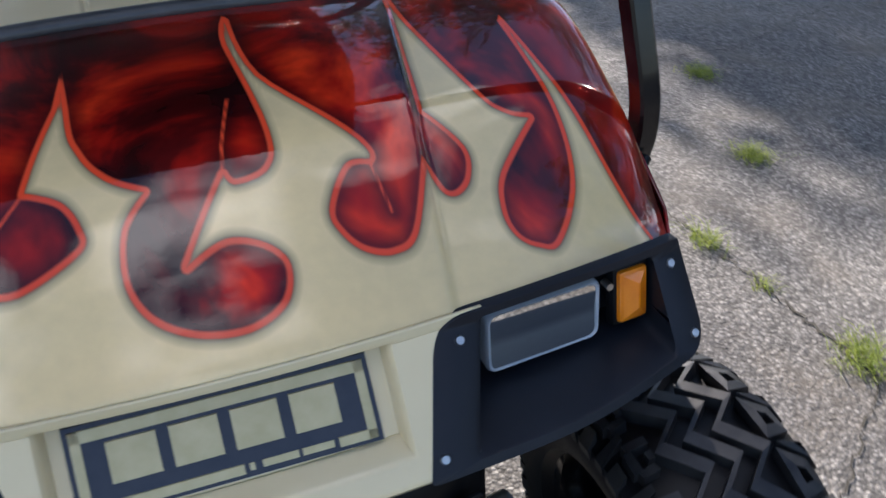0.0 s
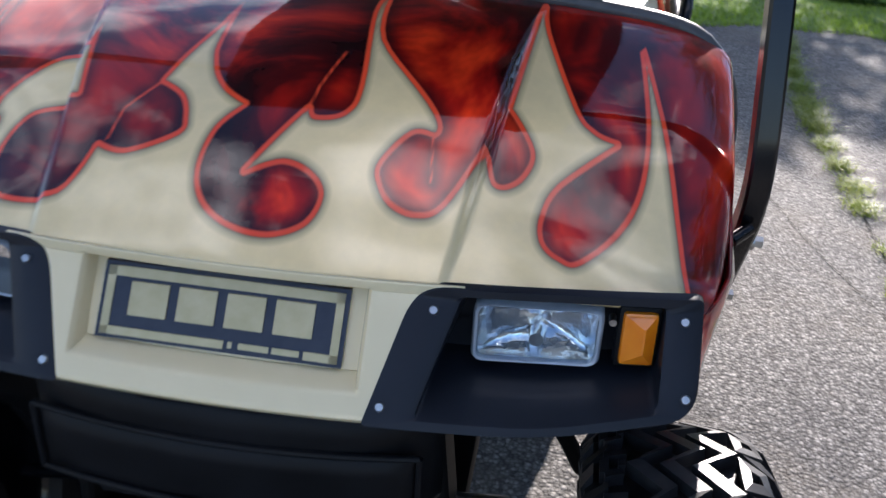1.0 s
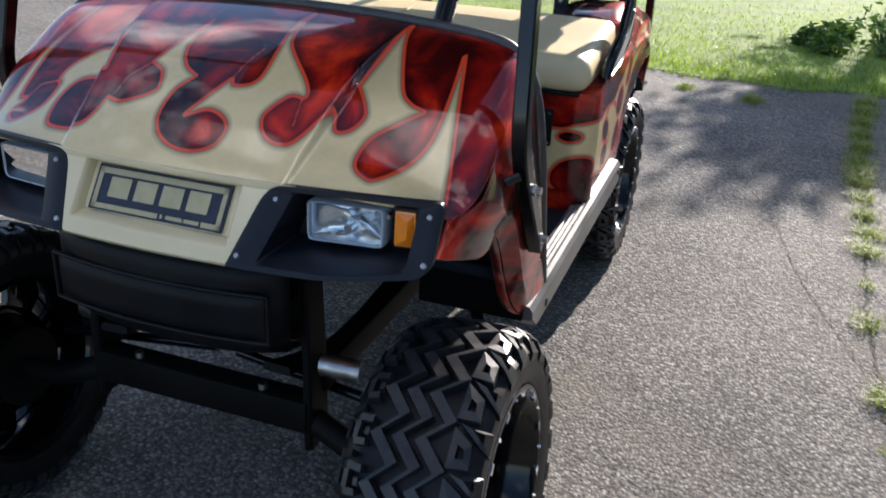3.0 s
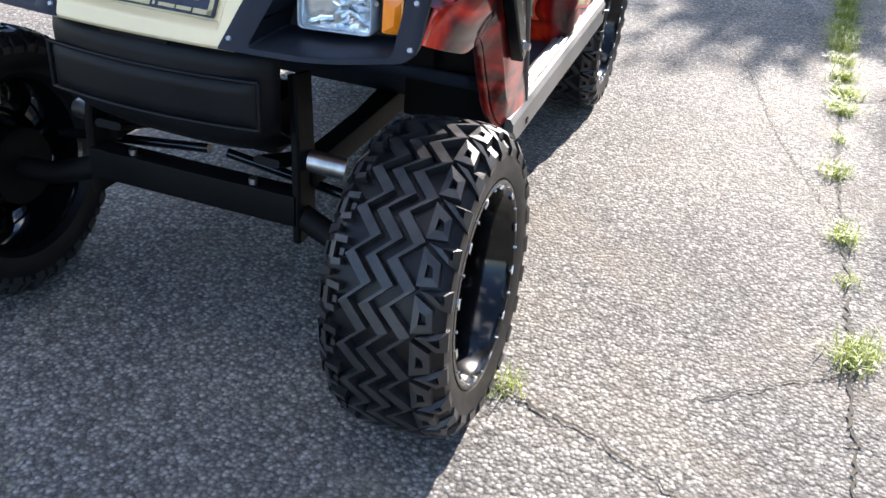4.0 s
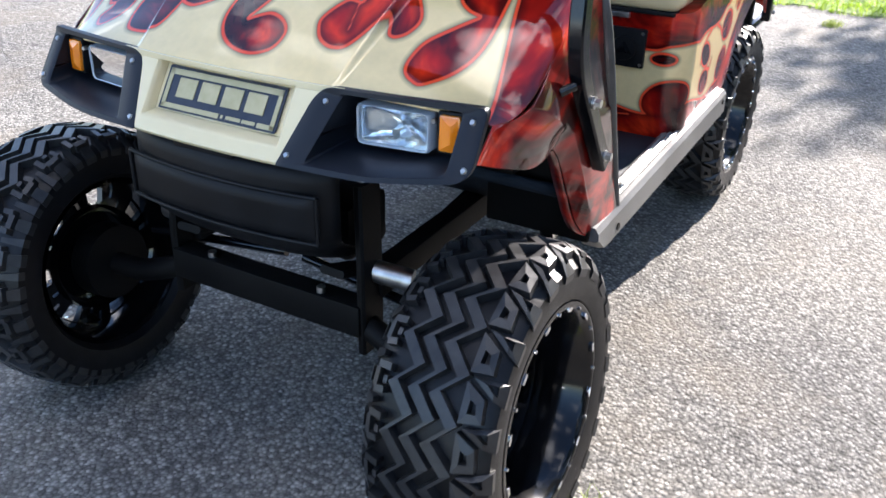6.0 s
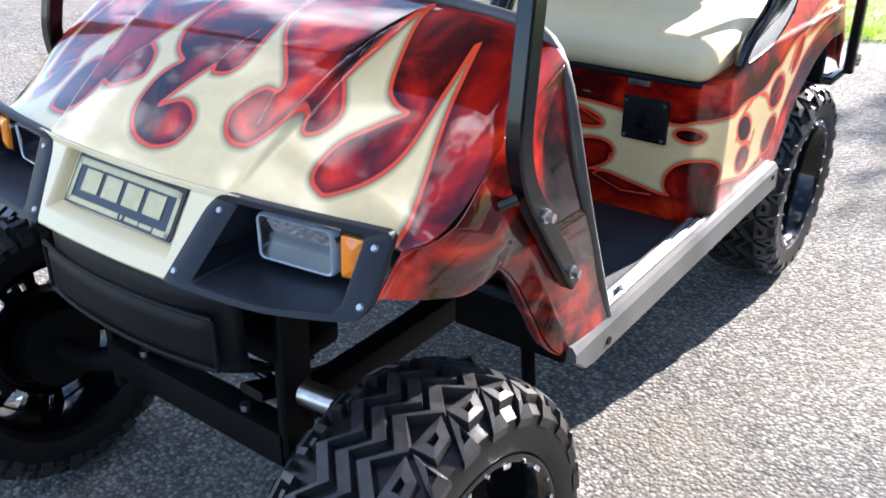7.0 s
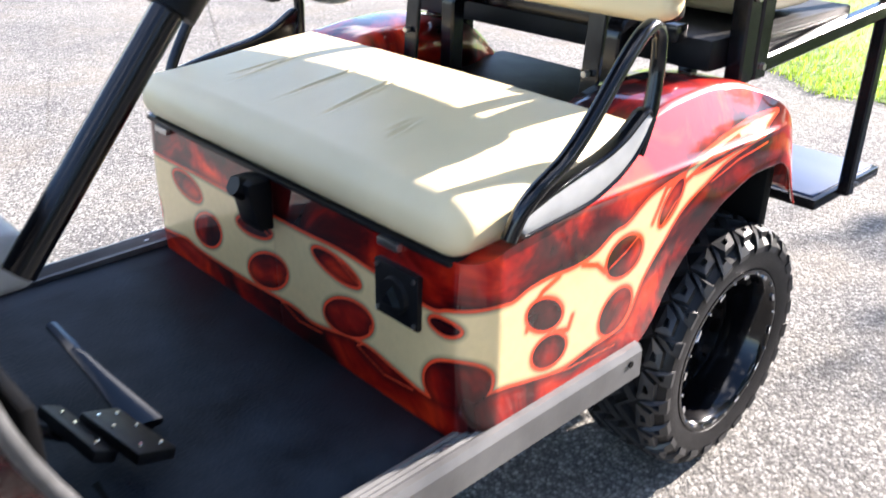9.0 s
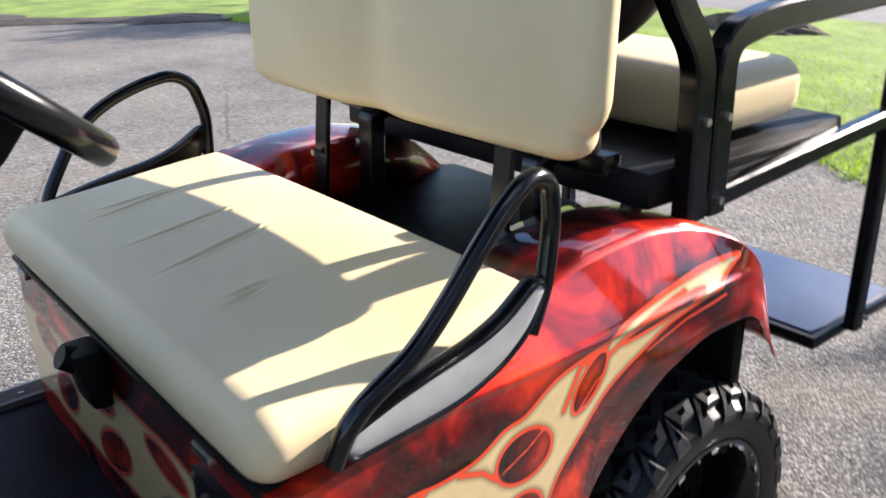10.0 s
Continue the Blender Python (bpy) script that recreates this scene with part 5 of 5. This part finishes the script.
xs = np.linspace(-30, 30, 600)
bm = grid([[(x, lawn_edge(x) + (10.0 - lawn_edge(x)) * v, 0.004 + 0.03 * v + 0.02 * min(v * 8, 1)) for x in xs] for v in np.linspace(0, 1, 24)])
lawn = new("lawn", finish("lawn", bm, M_LAWN))
tagged(lawn, "bright green mown lawn beyond the driveway", "lawn", kind="structure")
# dark uneven strip along the lawn's edge at the far left
M_STRIP = simple("dark_strip_ground", (0.020, 0.018, 0.016), (0.075, 0.065, 0.055), 0.95, 0, 9, 1.0, 30, 0.03)
bm = grid([[(x, lawn_edge(x) - 1.15 * (1 - v) * step(-8.2, -8.9, x) - 0.02, 0.006 + 0.05 * math.sin(math.pi * v) * (0.6 + 0.4 * math.sin(7 * x + 3 * v))) for x in np.linspace(-14, -8.25, 90)] for v in np.linspace(0, 1, 10)])
bed = new("garden_bed", finish("garden_bed", bm, M_STRIP))
tagged(bed, "dark uneven strip between driveway and lawn", "garden bed", kind="structure")
road = new("road", finish("road", box(-60, 60, 10.0, 14.0, -0.05, 0.02, 0), M_ROAD, False))
tagged(road, "pale grey road beyond the lawn", "road", kind="structure")
bm = grid([[(x, y, 0.01 + 0.02 * (y > 14.5)) for x in np.linspace(-80, 80, 10)] for y in (14.0, 15, 40, 400)])
far = new("verge", finish("verge", bm, M_LAWN))
tagged(far, "green verge beyond the road", "grass", kind="structure")


# ---- cracks, weeds, grass and trees ----
def crack(name, pts, width, seed):
    rng = random.Random(seed)
    path = []
    for a, b in zip(pts, pts[1:]):
        n = max(2, int(math.dist(a, b) / 0.014))
        for k in range(n):
            t = k / n
            path.append((a[0] + (b[0] - a[0]) * t + rng.gauss(0, 0.0050), a[1] + (b[1] - a[1]) * t + rng.gauss(0, 0.0050)))
    path.append(pts[-1])
    rows = []
    for i, (x, y) in enumerate(path):
        q, r = path[min(i + 1, len(path) - 1)], path[max(i - 1, 0)]
        d = Vector((q[0] - r[0], q[1] - r[1])).normalized()
        w = width * rng.uniform(0.12, 0.75) * (1 if 0 < i < len(path) - 1 else 0.2)
        rows.append([(x - d.y * w, y + d.x * w, 0.003), (x, y, 0.0025), (x + d.y * w, y - d.x * w, 0.003)])
    ob = new(name, finish(name, grid(rows), M_CRACK))
    return tagged(ob, "dark soil-filled crack in the asphalt", "crack", kind="structure")


for k, (pts, w) in enumerate([
    ([(0.55, 0.60), (0.66, 0.56), (0.748, 0.541), (0.866, 0.474), (0.97, 0.42), (1.15, 0.36)], 0.005),
    ([(0.90, 0.70), (0.99, 0.76), (1.077, 0.836), (1.16, 0.90), (1.22, 0.98)], 0.004),
    ([(1.18, -0.4), (1.19, 0.5), (1.20, 1.0), (1.21, 1.55), (1.20, 1.95), (1.23, 2.5), (1.26, 3.3), (1.30, 3.9), (1.38, 5.0)], 0.006),
    ([(0.80, 3.2), (0.95, 2.6), (1.02, 2.2), (1.10, 1.9), (1.20, 1.6)], 0.003),
    ([(-1.2, 1.9), (-1.9, 2.1), (-2.6, 1.9), (-3.6, 2.3)], 0.004),
    ([(-1.6, 3.0), (-2.5, 3.3), (-3.4, 3.2), (-4.8, 3.9)], 0.004),
    ([(-0.6, -0.2), (-0.2, -0.05), (0.1, -0.12), (0.3, 0.05)], 0.004),
    ([(1.25, 2.6), (1.6, 2.9), (2.2, 2.8), (2.9, 3.1)], 0.005),
]):
    crack("ground_crack", pts, w, k)


def leafy(name, base, tip, trans=0.35):
    """Grass or leaf: tone by piece, with light let through."""
    m, n, l, p = material(name)
    geo = n.new("ShaderNodeNewGeometry")
    r = ramp_node(n, [(0.0, base), (1.0, tip)])
    l.new(geo.outputs["Random Per Island"], r.inputs["Fac"])
    l.new(r.outputs["Color"], p.inputs["Base Color"])
    p.inputs["Roughness"].default_value = 0.5
    tr = n.new("ShaderNodeBsdfTranslucent")
    l.new(r.outputs["Color"], tr.inputs["Color"])
    mix = n.new("ShaderNodeMixShader")
    mix.inputs["Fac"].default_value = trans
    l.new(p.outputs["BSDF"], mix.inputs[1])
    l.new(tr.outputs["BSDF"], mix.inputs[2])
    l.new(mix.outputs["Shader"], n["Material Output"].inputs["Surface"])
    return m


M_GRASS = leafy("grass_blades", (0.13, 0.24, 0.018), (0.38, 0.52, 0.05), 0.5)
M_TUFT = leafy("tuft_blades", (0.13, 0.20, 0.025), (0.38, 0.44, 0.09), 0.45)
M_WEED = leafy("weed_leaves", (0.03, 0.08, 0.015), (0.12, 0.22, 0.035), 0.35)
M_LEAF = leafy("tree_leaves", (0.03, 0.06, 0.012), (0.09, 0.14, 0.025), 0.3)
M_BARK = simple("tree_bark", (0.05, 0.04, 0.03), (0.12, 0.10, 0.08), 0.9, 0, 9, 0.9, 40, 0.02)
M_MULCH = simple("mulch", (0.025, 0.018, 0.013), (0.09, 0.07, 0.05), 0.95, 0, 14, 1.0, 40, 0.03)


def blades(name, roots, height, width, lean, mat, seed):
    """One mesh of bent grass blades, each two quads and a tip."""
    rng = np.random.default_rng(seed)
    n = len(roots)
    az, h = rng.uniform(0, 2 * np.pi, n), height * rng.uniform(0.45, 1.15, n)
    ln = lean * rng.uniform(0.2, 1.2, n) * h
    dx, dy = np.cos(az), np.sin(az)
    w = width * rng.uniform(0.6, 1.2, n)
    vs = []
    for f, k, b in ((0.0, 1.0, 0.0), (0.55, 0.8, 0.35), (1.0, 0.0, 1.0)):
        cx, cy, cz = roots[:, 0] + dx * ln * b, roots[:, 1] + dy * ln * b, roots[:, 2] + h * f * (1 - 0.25 * b * lean)
        vs.append(np.stack([cx - dy * w * k, cy + dx * w * k, cz], 1))
        if k:
            vs.append(np.stack([cx + dy * w * k, cy - dx * w * k, cz], 1))
    v = np.stack(vs, 1).reshape(-1, 3)
    i = np.arange(n) * 5
    faces = np.concatenate([np.stack([i, i + 1, i + 3], 1), np.stack([i, i + 3, i + 2], 1), np.stack([i + 2, i + 3, i + 4], 1)])
    me = bpy.data.meshes.new(name)
    me.from_pydata(v.tolist(), [], faces.tolist())
    me.materials.append(mat)
    return new(name, me)


rng = np.random.default_rng(5)
N_G = 62000
gx = rng.uniform(-8.5, 4.5, N_G)
gy = 4.93 + rng.exponential(1.7, N_G)
ey = np.array([lawn_edge(x) for x in gx])
gy = gy - 4.93 + ey - 0.06
keep = gy < 9.9
roots = np.stack([gx, gy, np.where(gy > ey, 0.012 + 0.03 * (gy - ey) / 5, 0.0)], 1)[keep]
grass = blades("grass", roots, 0.055, 0.0028, 0.9, M_GRASS, 1)
tagged(grass, "short bright lawn grass along the driveway edge", "grass", kind="stuff")
TUFTS = [(0.585, 0.6, 0.04, 10), (1.205, 0.985, 0.052, 27), (1.235, 1.02, 0.04, 13), (1.21, 1.3, 0.032, 9), (1.205, 1.53, 0.048, 24), (1.2, 1.94, 0.048, 24), (1.22, 2.22, 0.04, 10), (1.235, 2.52, 0.056, 40), (1.245, 2.7, 0.056, 40), (1.25, 2.9, 0.056, 40), (1.25, 3.1, 0.056, 40), (1.255, 3.3, 0.07, 60), (1.265, 3.45, 0.08, 60), (1.28, 3.62, 0.07, 55), (1.295, 3.85, 0.08, 49), (1.31, 4.1, 0.08, 49), (1.335, 4.35, 0.08, 55), (1.36, 4.6, 0.08, 60), (1.38, 4.82, 0.09, 66), (0.78, 4.62, 0.06, 60), (0.4, 4.75, 0.05, 40), (-0.1, 0.02, 0.03, 18), (1.62, 1.9, 0.05, 40), (1.9, 2.6, 0.05, 40), (1.5, 0.4, 0.05, 30)]
for k, (x, y, h, n) in enumerate(TUFTS):
    r = np.random.default_rng(100 + k)
    sp = 0.007 + 0.0027 * math.sqrt(n)
    rt = np.stack([x + r.normal(0, sp, 6 * n), y + r.normal(0, sp * 1.5, 6 * n), np.zeros(6 * n)], 1)
    tf = blades("grass_tuft", rt, h, 0.0012, 1.4, M_TUFT, 200 + k)
    tagged(tf, "small bright grass tuft growing in an asphalt crack", "grass", group="grass tufts in the cracks")


def leaves(name, centres, size, mat, seed, flat=0.5):
    """One mesh of folded leaves, four triangles each."""
    r = np.random.default_rng(seed)
    n = len(centres)
    d = r.normal(size=(n, 3))
    d[:, 2] *= flat
    d /= np.linalg.norm(d, axis=1)[:, None]
    u = np.cross(d, r.normal(size=(n, 3)))
    u /= np.linalg.norm(u, axis=1)[:, None]
    w = np.cross(d, u)
    s = (size * r.uniform(0.6, 1.3, n))[:, None]
    v = np.stack([centres - d * s, centres + u * s * 0.42, centres + d * s, centres - u * s * 0.42, centres + w * s * 0.12], 1).reshape(-1, 3)
    i = np.arange(n) * 5
    f = np.concatenate([np.stack([i + a, i + b, i + 4], 1) for a, b in ((0, 1), (1, 2), (2, 3), (3, 0))])
    me = bpy.data.meshes.new(name)
    me.from_pydata(v.tolist(), [], f.tolist())
    me.materials.append(mat)
    return me


def weed(x, y, h, n, seed):
    r = np.random.default_rng(seed)
    a, rad = r.uniform(0, 2 * np.pi, n), h * 0.75 * np.sqrt(r.uniform(0, 1, n))
    z = h * (0.12 + 0.9 * r.uniform(0, 1, n) ** 0.8) * (1 - 0.5 * (rad / (h * 0.75)) ** 2)
    c = np.stack([x + rad * np.cos(a), y + rad * np.sin(a), z], 1)
    ob = thing("weed", (x, y, 0), "leafy green weed growing at the lawn's edge", "weed", group="weeds along the lawn")
    q = np.random.default_rng(seed + 1000)
    roots = np.stack([q.normal(0, h * 0.12, 60), q.normal(0, h * 0.12, 60), np.zeros(60)], 1)
    stems = blades("stems", roots, h * 0.9, 0.0035, 0.7, M_WEED, seed)
    stems.parent = ob
    tagged(stems, kind="stuff")
    crown = new("foliage", leaves("foliage", c - np.array([x, y, 0.0]), 0.034, M_WEED, seed, 0.6))
    crown.parent = ob
    tagged(crown, kind="stuff")


for k in range(26):
    r = random.Random(40 + k)
    weed(0.95 + 2.3 * r.random() ** 0.8, 5.75 + 1.1 * r.random() + 0.25 * k / 26, r.uniform(0.16, 0.40), 240, 300 + k)


def tree(x, y, trunk, top, spread, n, seed):
    r = random.Random(seed)
    t = thing("tree", (x, y, 0), "broad leafy tree standing beyond the driveway", "tree")
    bm = bmesh.new()
    pts = [Vector((x, y, -0.05)), Vector((x + 0.04, y + 0.03, trunk * 0.5)), Vector((x - 0.03, y, trunk)), Vector((x + 0.06, y, top))]
    rad = [0.16, 0.11, 0.08, 0.02]
    rows = [[(p.x + q * math.cos(a) * (1 + 0.1 * math.sin(5 * a)), p.y + q * math.sin(a), p.z) for a in np.linspace(0, 2 * math.pi, 12, endpoint=False)] for p, q in zip(pts, rad)]
    grid(rows, bm, close_u=True)
    tips = []
    for k in range(16):
        a, z0 = k * 2.4 + r.uniform(-0.4, 0.4), trunk * 0.85 + (top - trunk) * 0.85 * k / 16
        ln = spread * r.uniform(0.55, 1.05) * (1 - 0.45 * k / 16)
        p0 = Vector((x, y, z0))
        p2 = p0 + Vector((math.cos(a) * ln, math.sin(a) * ln, ln * r.uniform(0.25, 0.7)))
        p1 = p0.lerp(p2, 0.5) + Vector((0, 0, -0.1))
        rows = [[(p.x + q * math.cos(b), p.y + q * math.sin(b), p.z + 0.3 * q * math.cos(b)) for b in np.linspace(0, 2 * math.pi, 6, endpoint=False)] for p, q in ((p0, 0.045), (p1, 0.028), (p2, 0.008))]
        grid(rows, bm, close_u=True)
        tips += [p1, p0.lerp(p2, 0.75), p2, p2]
    part("trunk", bm, M_BARK, t)
    g = np.random.default_rng(seed)
    cl = np.array([tips[g.integers(len(tips))] for _ in range(n // 40)]) + g.normal(0, spread * 0.16, (n // 40, 3))
    c = np.repeat(cl, 40, 0) + g.normal(0, 0.16, (len(cl) * 40, 3))
    tagged(part("crown", leaves("crown", c, 0.075, M_LEAF, seed), None, t), kind="stuff")


tree(2.5, 11.4, 3.0, 3.9, 0.75, 2200, 3)
tree(4.2, 11.4, 2.8, 4.7, 1.1, 5200, 4)
tree(4.1, 5.7, 4.2, 8.4, 2.6, 13000, 8)
tree(-6.6, 14.2, 2.8, 4.6, 1.2, 4000, 41)
tree(8.3, 1.2, 3.0, 8.5, 2.6, 9000, 31)
tree(8.8, 6.0, 3.0, 9.0, 2.8, 9000, 32)
tree(9.2, -3.6, 3.0, 8.0, 2.6, 8000, 33)


def wood_edge(name, a, b, depth, height, size, n, seed, label):
    """A dense leafy belt along a line, with an uneven top."""
    g = np.random.default_rng(seed)
    a, b = np.array(a), np.array(b)
    k, w = g.uniform(0, 1, n), g.normal(0, 0.5, n)
    line = a + (b - a) * k[:, None]
    across = np.array([-(b - a)[1], (b - a)[0]]) / np.linalg.norm(b - a)
    run = np.linalg.norm(b - a) * k
    top = height * (0.80 + 0.13 * np.sin(run * 0.8 + seed) + 0.09 * np.sin(run * 2.3 + 1) + 0.05 * np.sin(run * 5.1))
    z = 0.05 + top * g.uniform(0, 1, n) ** 0.8
    xy = line + across * (w * depth * (1 - 0.5 * z / height))[:, None]
    ob = new(name, leaves(name, np.column_stack([xy, z]), size, M_LEAF, seed))
    tagged(ob, label, "woods", kind="stuff")


wood_edge("far_woods", (-34, 36), (34, 36), 2.5, 9.0, 0.50, 16000, 51, "dark leafy wood edge far beyond the lawn")
# out of view: added to block low sky from the side panels' reflections
wood_edge("hedgerow", (13.5, -14), (13.5, 13), 1.2, 4.6, 0.22, 18000, 52, "unseen leafy belt added to darken the cart's side reflections")

bm = bmesh.new()
rows = []
for i in range(13):
    rr = 1.0 - i / 12
    rows.append([(-3.7 + 0.75 * rr * math.cos(a) * (1 + 0.15 * math.sin(3 * a)), 8.85 + 0.35 * rr * math.sin(a), 0.03 + 0.14 * (1 - rr * rr) + 0.02 * math.sin(9 * a + i)) for a in np.linspace(0, 2 * math.pi, 40, endpoint=False)])
mulch = new("soil_mound", finish("soil_mound", grid(rows, bm, close_u=True), M_MULCH))
tagged(mulch, "low dark mound of mulch and soil on the lawn", "mound")
